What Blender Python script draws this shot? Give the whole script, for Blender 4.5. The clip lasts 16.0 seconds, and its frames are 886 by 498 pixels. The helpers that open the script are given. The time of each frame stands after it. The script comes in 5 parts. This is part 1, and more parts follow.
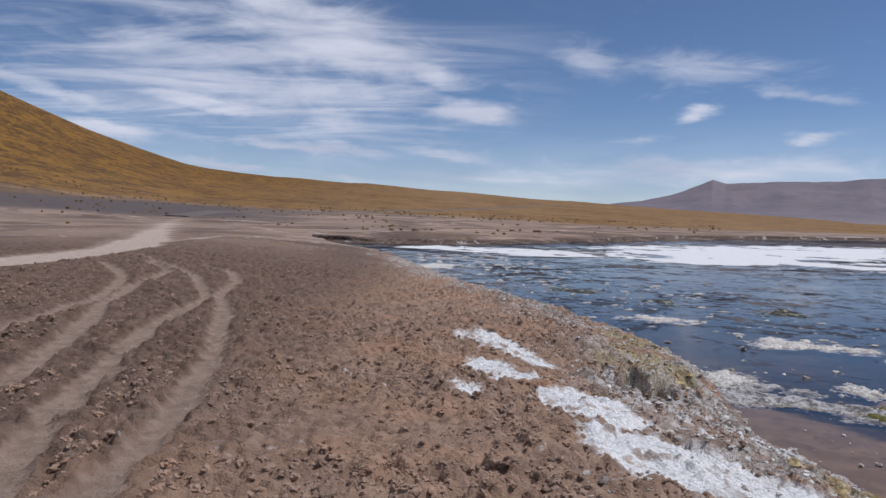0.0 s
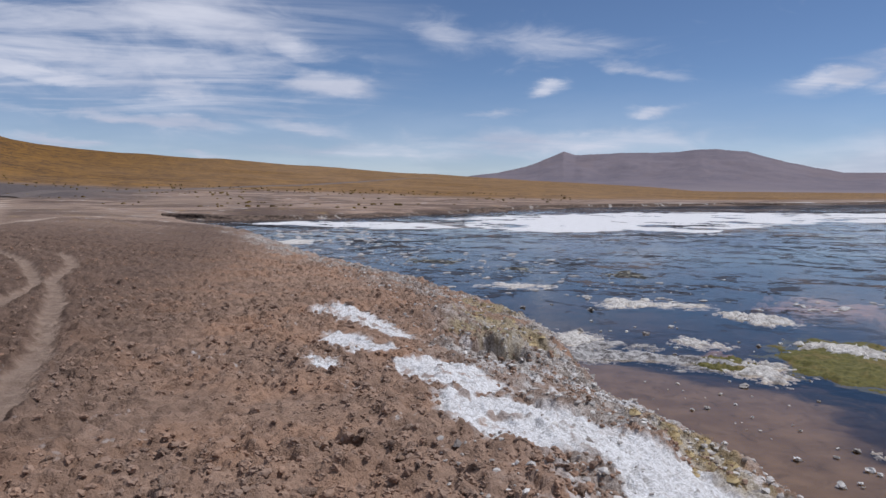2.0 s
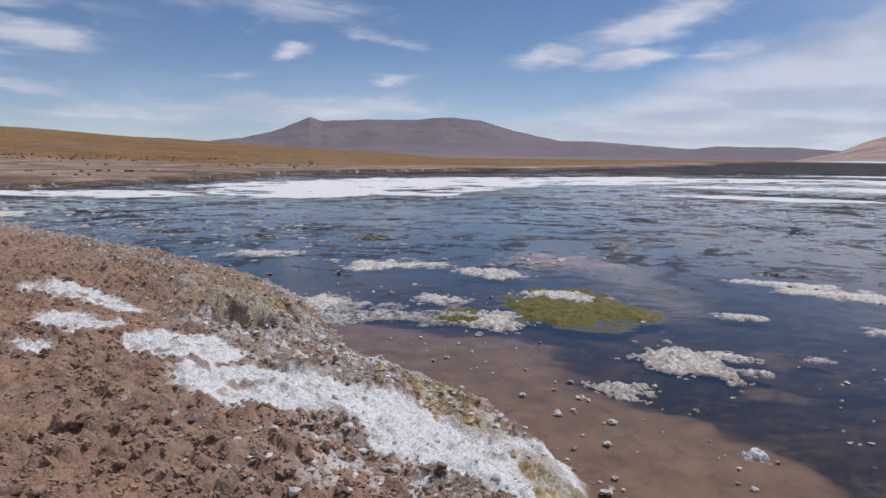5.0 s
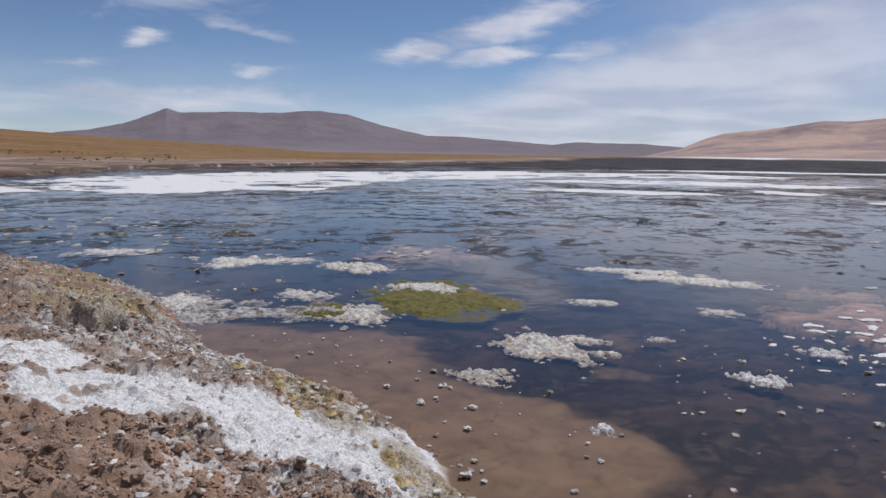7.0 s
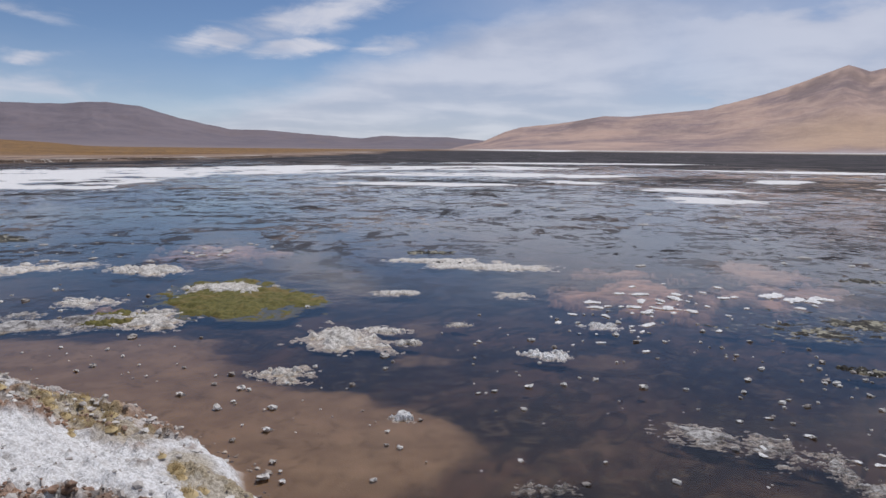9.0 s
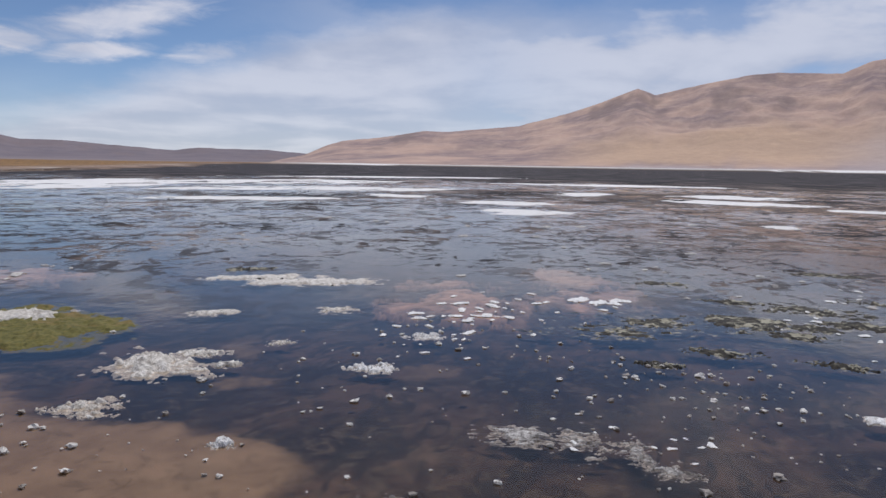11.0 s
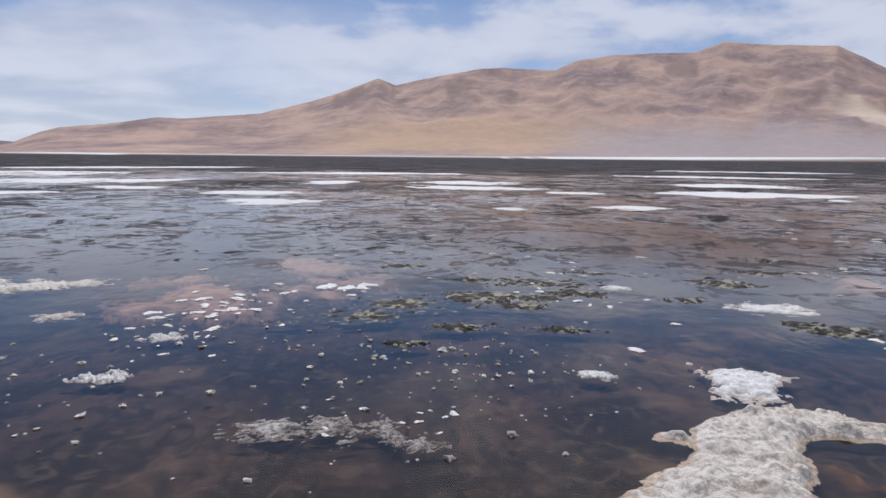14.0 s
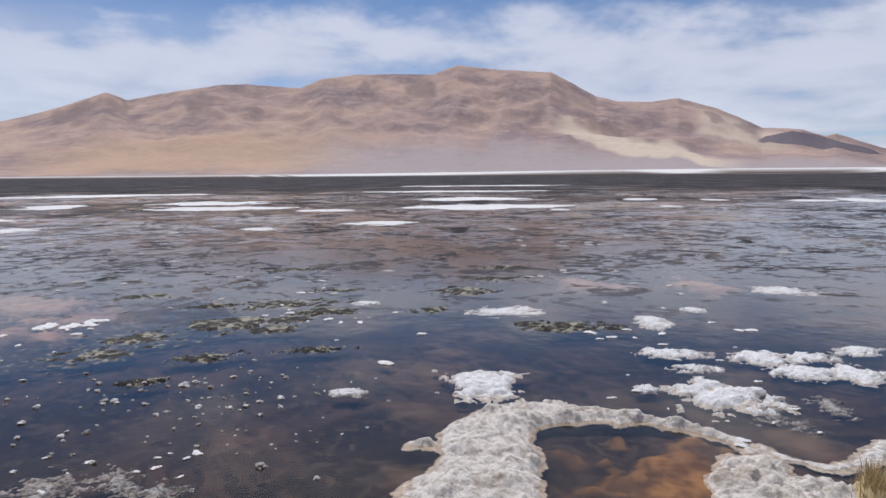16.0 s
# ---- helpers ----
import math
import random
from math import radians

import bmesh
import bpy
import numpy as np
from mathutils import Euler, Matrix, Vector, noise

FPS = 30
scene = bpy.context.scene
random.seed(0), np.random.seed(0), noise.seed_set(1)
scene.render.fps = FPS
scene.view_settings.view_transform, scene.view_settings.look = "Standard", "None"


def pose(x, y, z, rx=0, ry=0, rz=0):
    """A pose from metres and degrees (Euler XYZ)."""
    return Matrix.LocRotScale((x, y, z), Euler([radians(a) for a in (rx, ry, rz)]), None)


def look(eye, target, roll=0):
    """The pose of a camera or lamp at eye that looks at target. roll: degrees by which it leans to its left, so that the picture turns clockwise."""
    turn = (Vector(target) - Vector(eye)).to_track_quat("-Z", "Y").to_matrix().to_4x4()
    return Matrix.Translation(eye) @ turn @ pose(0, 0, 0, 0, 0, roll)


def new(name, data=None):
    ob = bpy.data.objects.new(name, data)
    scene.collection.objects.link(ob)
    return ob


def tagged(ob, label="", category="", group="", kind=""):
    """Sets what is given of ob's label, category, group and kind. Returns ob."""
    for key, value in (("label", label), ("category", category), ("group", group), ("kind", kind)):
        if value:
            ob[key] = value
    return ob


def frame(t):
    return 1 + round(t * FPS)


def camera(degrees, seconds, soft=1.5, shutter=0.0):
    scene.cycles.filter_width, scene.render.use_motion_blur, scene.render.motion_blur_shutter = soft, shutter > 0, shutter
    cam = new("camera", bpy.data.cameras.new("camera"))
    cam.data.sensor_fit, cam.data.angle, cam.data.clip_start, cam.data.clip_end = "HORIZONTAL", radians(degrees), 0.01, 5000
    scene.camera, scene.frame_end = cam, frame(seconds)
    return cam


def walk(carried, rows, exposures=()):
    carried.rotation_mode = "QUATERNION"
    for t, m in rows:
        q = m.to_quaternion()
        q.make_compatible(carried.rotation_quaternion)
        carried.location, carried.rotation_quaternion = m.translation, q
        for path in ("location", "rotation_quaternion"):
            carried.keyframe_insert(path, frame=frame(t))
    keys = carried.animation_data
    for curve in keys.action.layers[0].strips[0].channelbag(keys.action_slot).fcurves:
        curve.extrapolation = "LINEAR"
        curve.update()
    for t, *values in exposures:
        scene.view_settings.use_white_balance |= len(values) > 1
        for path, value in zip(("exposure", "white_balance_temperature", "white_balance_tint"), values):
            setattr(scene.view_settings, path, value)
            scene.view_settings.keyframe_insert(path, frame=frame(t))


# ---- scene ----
cam = camera(63.8, 16.0)
PATH = [
    (0, (-0.168, 0.112, 1.479), (-0.143, 2.109, 1.376), 1.58),
    (0.5, (-0.126, 0.111, 1.468), (0.007, 2.102, 1.341), 1.31),
    (1, (-0.108, 0.107, 1.46), (0.131, 2.087, 1.315), 1.04),
    (1.5, (-0.084, 0.132, 1.456), (0.248, 2.097, 1.292), 0.97),
    (2, (-0.077, 0.173, 1.453), (0.330, 2.124, 1.284), 0.49),
    (2.5, (-0.08, 0.215, 1.443), (0.434, 2.140, 1.272), 0.42),
    (3, (-0.083, 0.226, 1.435), (0.505, 2.129, 1.252), 0.14),
    (3.5, (-0.066, 0.23, 1.431), (0.630, 2.094, 1.227), 0.47),
    (4, (-0.04, 0.208, 1.425), (0.770, 2.023, 1.203), 0.50),
    (4.5, (-0.011, 0.204, 1.411), (0.923, 1.958, 1.180), 0.44),
    (5, (0.008, 0.2, 1.405), (1.054, 1.885, 1.149), 0.66),
    (7.5, (0.053, 0.084, 1.398), (1.449, 1.491, 1.131), 0.75),
    (8, (0.066, 0.056, 1.406), (1.532, 1.388, 1.132), 0.56),
    (8.5, (0.1, 0.021, 1.397), (1.665, 1.236, 1.121), 0.48),
    (9, (0.148, -0.008, 1.398), (1.819, 1.056, 1.121), 0.60),
    (9.5, (0.159, -0.034, 1.4), (1.908, 0.898, 1.131), 0.91),
    (12, (0.207, -0.03, 1.401), (2.160, 0.341, 1.185), 0.42),
    (12.5, (0.221, -0.043, 1.404), (2.200, 0.162, 1.197), 0.31),
    (13, (0.202, -0.057, 1.392), (2.189, 0.046, 1.189), 0.61),
    (13.5, (0.201, -0.048, 1.386), (2.185, 0.022, 1.145), 0.51),
    (14, (0.226, -0.093, 1.379), (2.209, -0.150, 1.122), 0.59),
    (14.5, (0.257, -0.144, 1.381), (2.221, -0.427, 1.133), 0.17),
    (15, (0.249, -0.166, 1.389), (2.188, -0.596, 1.156), -0.15),
    (15.5, (0.259, -0.194, 1.394), (2.163, -0.763, 1.172), -0.48),
    (16, (0.248, -0.225, 1.399), (2.101, -0.947, 1.191), -0.41),
]
walk(cam, [(t, look(eye, target, roll)) for t, eye, target, roll in PATH],
     [(0.0, -0.18, 5900, 14.0), (5.0, -0.20, 6050, 14.0), (9.5, -0.24, 6150, 14.0), (12.5, -0.10, 6120, 14.0), (16.0, -0.06, 6100, 14.0)])

WATER = -0.88          # level of the lake, the top of the bank being 0
SUN_AZ, SUN_EL = 88.0, 58.0   # degrees from +y towards +x, degrees up
rng = np.random.default_rng(7)

# ---------------------------------------------------------------- node helpers


class Nodes:
    """A few short words for building node trees."""

    def __init__(self, tree):
        self.tree = tree
        tree.nodes.clear()

    def put(self, kind, **props):
        n = self.tree.nodes.new(kind)
        for k, v in props.items():
            if k == "operation":
                n.operation = v
            elif k == "blend_type":
                n.blend_type = v
            elif k == "data_type":
                n.data_type = v
            elif k == "attribute_name":
                n.attribute_name = v
            elif k == "interpolation_type":
                n.interpolation_type = v
        return n

    def set(self, socket, value):
        if isinstance(value, bpy.types.NodeSocket):
            self.tree.links.new(value, socket)
        elif value is not None:
            socket.default_value = value

    def math(self, op, a, b=None, c=None):
        n = self.put("ShaderNodeMath", operation=op)
        for s, v in zip(n.inputs, (a, b, c)):
            self.set(s, v)
        return n.outputs[0]

    def ramp(self, v, lo, hi, to_lo=0.0, to_hi=1.0):
        n = self.put("ShaderNodeMapRange", interpolation_type="SMOOTHSTEP")
        for s, x in zip(n.inputs, (v, lo, hi, to_lo, to_hi)):
            self.set(s, x)
        return n.outputs[0]

    def mix(self, f, a, b):
        n = self.put("ShaderNodeMix", data_type="RGBA")
        self.set(n.inputs[0], f)
        self.set(n.inputs[6], a)
        self.set(n.inputs[7], b)
        return n.outputs[2]

    def noise(self, vec, scale, detail=4.0, rough=0.55, distort=0.0):
        n = self.put("ShaderNodeTexNoise")
        self.set(n.inputs["Vector"], vec)
        n.inputs["Scale"].default_value = scale
        n.inputs["Detail"].default_value = detail
        n.inputs["Roughness"].default_value = rough
        n.inputs["Distortion"].default_value = distort
        return n.outputs[0]

    def stretch(self, vec, x, y, z):
        n = self.put("ShaderNodeVectorMath", operation="MULTIPLY")
        self.set(n.inputs[0], vec)
        n.inputs[1].default_value = (x, y, z)
        return n.outputs[0]

    def attr(self, name):
        n = self.put("ShaderNodeAttribute", attribute_name=name)
        sep = self.put("ShaderNodeSeparateColor")
        self.tree.links.new(n.outputs["Color"], sep.inputs[0])
        return sep.outputs[0], sep.outputs[1], sep.outputs[2], n.outputs["Alpha"]

    def put_x(self, vec):
        n = self.put("ShaderNodeSeparateXYZ")
        self.set(n.inputs[0], vec)
        return n.outputs[0]

    def place(self):
        return self.put("ShaderNodeTexCoord").outputs["Object"]

    def bump(self, height, strength, distance):
        n = self.put("ShaderNodeBump")
        n.inputs["Strength"].default_value = strength
        n.inputs["Distance"].default_value = distance
        self.set(n.inputs["Height"], height)
        return n.outputs[0]

    def surface(self, colour, rough, normal=None, specular=0.3):
        n = self.put("ShaderNodeBsdfPrincipled")
        self.set(n.inputs["Base Color"], colour)
        self.set(n.inputs["Roughness"], rough)
        n.inputs["Specular IOR Level"].default_value = specular
        if normal:
            self.set(n.inputs["Normal"], normal)
        return n.outputs[0]

    def done(self, shader):
        out = self.put("ShaderNodeOutputMaterial")
        self.tree.links.new(shader, out.inputs[0])


def material(name):
    m = bpy.data.materials.new(name)
    m.use_nodes = True
    return m, Nodes(m.node_tree)


def rgb(r, g, b):
    return (r, g, b, 1.0)


# ---------------------------------------------------------------- sky and sun

world = bpy.data.worlds.new("altiplano_sky")
scene.world = world
world.use_nodes = True
w = Nodes(world.node_tree)
sky = w.put("ShaderNodeTexSky")
sky.sky_type = "NISHITA"
sky.sun_disc = False
sky.sun_elevation, sky.sun_rotation = radians(SUN_EL), radians(SUN_AZ)
sky.altitude, sky.air_density, sky.dust_density, sky.ozone_density = 4200.0, 1.15, 0.15, 2.4
way = w.put("ShaderNodeTexCoord").outputs["Generated"]
sep = w.put("ShaderNodeSeparateXYZ")
w.set(sep.inputs[0], way)
DEG = 57.29578
az = w.math("MULTIPLY", w.math("ARCTAN2", sep.outputs[0], sep.outputs[1]), DEG)
el = w.math("MULTIPLY", w.math("ARCSINE", sep.outputs[2]), DEG)
# the flat cloud sheet, seen in perspective
lift = w.math("ADD", w.math("MAXIMUM", sep.outputs[2], 0.0), 0.09)
comb = w.put("ShaderNodeCombineXYZ")
w.set(comb.inputs[0], w.math("DIVIDE", sep.outputs[0], lift))
w.set(comb.inputs[1], w.math("DIVIDE", sep.outputs[1], lift))
sheet = comb.outputs[0]
turned = w.put("ShaderNodeMapping")
w.set(turned.inputs[0], sheet)
turned.inputs["Rotation"].default_value = (0, 0, radians(35))
turned.inputs["Scale"].default_value = (0.55, 1.7, 1.0)
wisp = w.noise(turned.outputs[0], 1.5, 7.0, 0.6, 0.7)
puff = w.noise(sheet, 0.8, 5.0, 0.5, 0.3)
heap = w.noise(w.stretch(way, 1, 1, 2.2), 5.5, 5.0, 0.55, 0.2)
puff = w.math("ADD", w.math("MULTIPLY", puff, 0.55), w.math("MULTIPLY", heap, 0.45))
fine = w.noise(w.stretch(way, 1, 1, 3.0), 9.0, 6.0, 0.62, 0.5)
az = w.math("ADD", az, w.math("MULTIPLY", w.math("SUBTRACT", fine, 0.5), 4.5))
el = w.math("ADD", el, w.math("MULTIPLY", w.math("SUBTRACT", w.noise(w.stretch(way, 1, 1, 3.0), 13.0, 5.0, 0.6), 0.5), 2.0))
# azimuth, elevation, half width, half height, weight, slant of each cloud
CLOUDS = [
    (-8.5, 13.2, 9.0, 2.6, 1.0, -0.26), (-12.5, 15.0, 6.0, 1.8, 0.85, -0.3), (-0.7, 10.7, 3.8, 1.1, 0.9, -0.2), (-17.8, 7.8, 5.2, 0.75, 1.1, -0.09), (-8.5, 7.3, 2.8, 0.9, 0.9, -0.1),
    (2.5, 7.9, 4.2, 1.0, 1.1, -0.03), (-10.4, 4.8, 6.0, 0.5, 1.1, -0.07), (0.8, 4.7, 4.0, 0.6, 1.05, -0.1), (-24.6, 5.3, 3.2, 0.7, 1.15, -0.12), (-16.3, 3.1, 3.2, 0.45, 1.0, -0.06),
    (-6.6, 2.5, 2.2, 0.35, 0.8, -0.05), (11.7, 11.9, 3.0, 1.3, 0.66, -0.15), (20.0, 11.2, 6.0, 1.4, 0.66, -0.05), (26.3, 9.2, 4.5, 0.6, 0.55, -0.18), (19.7, 7.9, 1.3, 0.55, 0.8, 0.1),
    (15.5, 5.9, 2.0, 0.4, 0.65, 0.0), (28.2, 6.0, 2.2, 0.5, 0.85, 0.05), (20.8, 3.6, 13.0, 1.1, 0.72, 0.02), (-22.4, 11.8, 2.5, 1.8, 0.5, -0.6), (-29.2, 8.0, 6.0, 0.6, 0.8, -0.2),
    (-15.0, 9.0, 18.0, 4.5, 0.50, -0.1), (39.6, 7.75, 3.0, 0.7, 1.15, 0.1), (46.0, 7.65, 3.6, 0.65, 1.15, 0.1), (47.5, 10.0, 6.0, 1.3, 0.9, 0.25), (53.4, 7.9, 3.0, 0.8, 0.85, 0.12), (6.0, 3.0, 12.0, 0.7, 0.5, 0.0),
]
wisps = w.math("MULTIPLY", w.ramp(wisp, 0.38, 0.70, 0.0, 0.72), w.math("MULTIPLY", w.ramp(az, 14.0, -8.0), w.ramp(el, 2.0, 7.0)))
haze = w.math("MULTIPLY", w.ramp(el, 9.0, 0.5, 0.0, 0.34), w.ramp(az, 60.0, 30.0))
cover = None
for c_az, c_el, c_w, c_h, weight, slant in CLOUDS:
    da = w.math("SUBTRACT", az, c_az)
    de = w.math("SUBTRACT", w.math("SUBTRACT", el, c_el), w.math("MULTIPLY", da, slant))
    da, de = w.math("DIVIDE", da, c_w), w.math("DIVIDE", de, c_h)
    d2 = w.math("ADD", w.math("MULTIPLY", da, da), w.math("MULTIPLY", de, de))
    spot = w.math("MULTIPLY", w.math("POWER", 2.718, w.math("MULTIPLY", d2, -1.0)), weight)
    cover = spot if cover is None else w.math("MAXIMUM", cover, spot)
thin = w.noise(w.stretch(way, 1, 1, 3.6), 9.0, 6.0, 0.58, 1.4)
streaks = w.math("MULTIPLY", w.ramp(w.math("ADD", cover, w.math("MULTIPLY", w.math("SUBTRACT", thin, 0.5), 1.0)), 0.10, 1.0), w.ramp(wisp, 0.25, 0.6, 0.55, 1.1))
# the broad bank of cloud over the far shore, with gaps of blue high up
rise = w.ramp(az, 28.0, 74.0, 1.5, 12.5)
bank = w.math("MULTIPLY", w.math("MULTIPLY", w.ramp(az, 27.0, 43.0), w.ramp(az, 66.0, 92.0, 1.0, 0.35)), w.ramp(w.math("SUBTRACT", el, rise), -2.4, 1.0, 1.0, 0.0))
gaps = w.math("MULTIPLY", w.math("MULTIPLY", w.ramp(az, 50.0, 85.0), w.ramp(el, 16.0, 26.0, 1.0, 0.5)), w.ramp(w.math("SUBTRACT", puff, w.ramp(el, 6.0, 14.0, 0.0, 0.17)), 0.31, 0.47))
behind = w.math("MULTIPLY", w.ramp(w.math("ABSOLUTE", w.math("SUBTRACT", az, 40.0)), 80.0, 110.0), w.ramp(puff, 0.45, 0.7))
high = w.math("MULTIPLY", w.ramp(el, 15.0, 28.0), w.math("ADD", w.ramp(wisp, 0.42, 0.72, 0.0, 0.45), w.ramp(az, 5.0, 70.0, 0.08, 0.5)))
veil = w.math("MAXIMUM", w.math("MULTIPLY", bank, w.ramp(puff, 0.2, 0.55, 0.80, 1.0)), w.math("MAXIMUM", gaps, w.math("MAXIMUM", behind, high)))
total = w.math("MINIMUM", w.math("MAXIMUM", w.math("MULTIPLY", streaks, 0.85), w.math("MULTIPLY", veil, 0.78)), 1.0)
total = w.math("MINIMUM", w.math("ADD", total, w.math("MULTIPLY", w.math("MAXIMUM", wisps, haze), w.math("SUBTRACT", 1.0, total))), 1.0)
shade = w.mix(w.ramp(puff, 0.39, 0.58), rgb(6.6, 6.9, 7.8), rgb(9.0, 9.05, 9.5))
both = w.mix(total, sky.outputs[0], shade)
back = w.put("ShaderNodeBackground")
w.set(back.inputs[0], both)
back.inputs[1].default_value = 0.084
out = w.put("ShaderNodeOutputWorld")
w.tree.links.new(back.outputs[0], out.inputs[0])

sun = new("sun", bpy.data.lights.new("sun", "SUN"))
sun.data.energy, sun.data.angle, sun.data.color = 3.3, radians(0.6), (1.0, 0.955, 0.88)
sa, se = radians(SUN_AZ), radians(SUN_EL)
sun.matrix_world = look((60 * math.sin(sa) * math.cos(se), 60 * math.cos(sa) * math.cos(se), 60 * math.sin(se)), (0, 0, 0))

# ---------------------------------------------------------------- noise on arrays


def lattice(ix, iy, seed):
    h = (ix.astype(np.int64) * 374761393 + iy.astype(np.int64) * 668265263 + seed * 974711) & 0x7FFFFFFF
    h = ((h ^ (h >> 13)) * 1274126177) & 0x7FFFFFFF
    return ((h ^ (h >> 16)) & 0xFFFF) / 65535.0


def grain(x, y, seed=0):
    """Smooth value noise, -1 to 1, one lump a unit."""
    ix, iy = np.floor(x), np.floor(y)
    fx, fy = x - ix, y - iy
    ux, uy = fx * fx * fx * (fx * (6 * fx - 15) + 10), fy * fy * fy * (fy * (6 * fy - 15) + 10)
    a, b = lattice(ix, iy, seed), lattice(ix + 1, iy, seed)
    c, d = lattice(ix, iy + 1, seed), lattice(ix + 1, iy + 1, seed)
    return ((a * (1 - ux) + b * ux) * (1 - uy) + (c * (1 - ux) + d * ux) * uy) * 2 - 1


def fbm(x, y, size, octaves=4, seed=0, gain=0.5):
    """Layered noise whose largest lumps are about `size` metres."""
    total, amp, norm = 0.0, 1.0, 0.0
    u, v = x / size, y / size
    for i in range(octaves):
        total = total + amp * grain(u, v, seed + 17 * i)
        norm += amp
        amp *= gain
        u, v = u * 1.73 + v * 1.05 + 5.2, v * 1.73 - u * 1.05 + 1.3
    return total / norm


def lumps(x, y, size, seed, share):
    """Rounded lumps packed side by side, each of its own height, 0 to 1; `share` of them stand up."""
    u, v = x / size + 0.35 * fbm(x, y, size * 1.7, 2, seed + 40), y / size + 0.35 * fbm(x, y, size * 1.7, 2, seed + 41)
    iu, iv = np.floor(u), np.floor(v)
    best, tall = np.full(x.shape, 9.0), np.zeros(x.shape)
    for du in (-1, 0, 1):
        for dv in (-1, 0, 1):
            cu, cv = iu + du, iv + dv
            d = (cu + lattice(cu, cv, seed) - u) ** 2 + (cv + lattice(cu, cv, seed + 1) - v) ** 2
            h = lattice(cu, cv, seed + 2)
            closer = d < best
            best, tall = np.where(closer, d, best), np.where(closer, h, tall)
    tall = np.clip((tall - 1 + share) / share, 0, 1)
    return tall * np.clip(1 - best * 1.6, 0, 1) ** 0.6


def step(v, lo, hi):
    t = np.clip((v - lo) / (hi - lo), 0, 1)
    return t * t * (3 - 2 * t)


def off_line(x, y, points, closed=False):
    """Distance from a bent line."""
    best = np.full(x.shape, 1e18)
    pts = list(points) + ([points[0]] if closed else [])
    for (ax, ay), (bx, by) in zip(pts, pts[1:]):
        dx, dy = bx - ax, by - ay
        t = np.clip(((x - ax) * dx + (y - ay) * dy) / (dx * dx + dy * dy + 1e-9), 0, 1)
        best = np.minimum(best, (x - ax - t * dx) ** 2 + (y - ay - t * dy) ** 2)
    return np.sqrt(best)


def inside(x, y, points):
    odd = np.zeros(x.shape, bool)
    for (ax, ay), (bx, by) in zip(points, points[1:] + points[:1]):
        cross = (ay > y) != (by > y)
        odd ^= cross & (x < (bx - ax) * (y - ay) / ((by - ay) + 1e-12) + ax)
    return odd


def within(x, y, points):
    """Metres inside an outline, below 0 outside it."""
    d = off_line(x, y, points, True)
    return np.where(inside(x, y, points), d, -d)


def in_oval(x, y, cx, cy, rx, ry, turn):
    """1 at the centre of an oval, 0 on its rim, below 0 outside."""
    a = radians(turn)
    u, v = (x - cx) * math.cos(a) + (y - cy) * math.sin(a), -(x - cx) * math.sin(a) + (y - cy) * math.cos(a)
    return 1 - np.sqrt((u / rx) ** 2 + (v / ry) ** 2)


# ---------------------------------------------------------------- the plan

SHORE = [(2.55, -3.28), (2.48, -1.54), (2.51, 0.48), (2.69, 1.97), (3.0, 2.9), (3.2, 3.4), (3.48, 3.7), (3.53, 4.2), (3.65, 5.1), (3.55, 6.2), (3.3, 7.35), (3.55, 8.8),
         (3.78, 9.4), (4.0, 10.6), (4.0, 11.8), (3.85, 13.2), (3.7, 14.6), (3.3, 16.2), (2.75, 18), (2.05, 20), (0.95, 23.3), (-0.15, 28.3), (-2.4, 38), (-5.4, 46), (-9.1, 54.1), (-4, 52.6), (1, 54.5),
         (7, 59), (16, 66.5), (26, 80), (42, 92), (60, 100), (89, 109), (150, 140), (260, 210), (420, 330), (820, 570), (1100, 640), (1130, 300),
         (1110, -300), (1050, -800), (800, -1100), (300, -700), (60, -160), (25, -50), (8.7, -15.7), (4.7, -8.6), (3.1, -5.4)]
FAR_BANK = [(-9.4, 54.0), (-6.5, 52.6), (-4, 52.4), (1, 54.3), (7, 58.8), (16, 66.2), (26, 79.7), (42, 91.7), (60, 99.7), (89, 108.7), (120, 124)]
RUTS = [
    [(-2.14, 2.81), (-2.43, 3.93), (-2.81, 5.03), (-3.07, 6.29), (-3.41, 7.92), (-3.59, 9.4), (-3.72, 11.44)],
    [(-1.85, 2.53), (-1.87, 3.74), (-1.9, 4.53), (-2.04, 5.54), (-2.29, 6.97), (-2.94, 9.61), (-3.76, 12.06), (-4.1, 14.46), (-4.88, 16.58), (-5.8, 17.63)],
    [(-3.66, 5.88), (-3.9, 7.06), (-4.18, 8.13), (-4.93, 10.43), (-5.58, 12.97), (-5.85, 15.51), (-7.52, 18.56)],
    [(-5.06, 6.93), (-5.08, 8.22), (-5.13, 9.17), (-5.36, 11.08), (-5.84, 12.89), (-6.49, 14.62), (-8.37, 17.82)],
    [(-3.72, 11.44), (-5.06, 14.8), (-6.53, 17.37), (-8.82, 20.92)],
]
ROAD = [(-11.6, 10.0), (-10.6, 14.5), (-10.3, 17.6), (-10.15, 20.2), (-10.3, 23.0), (-11.9, 29.3), (-17.3, 44.8), (-29, 78), (-33, 91)]
TRACK = [(-33, 91), (-34.8, 103.5), (-35.8, 116), (-28, 130), (-17, 166), (5.4, 237), (52, 417), (73, 489), (111, 589)]
SIDE_ROAD = [(-10.3, 23.0), (-10.9, 30), (-10.4, 37), (-8.5, 46)]
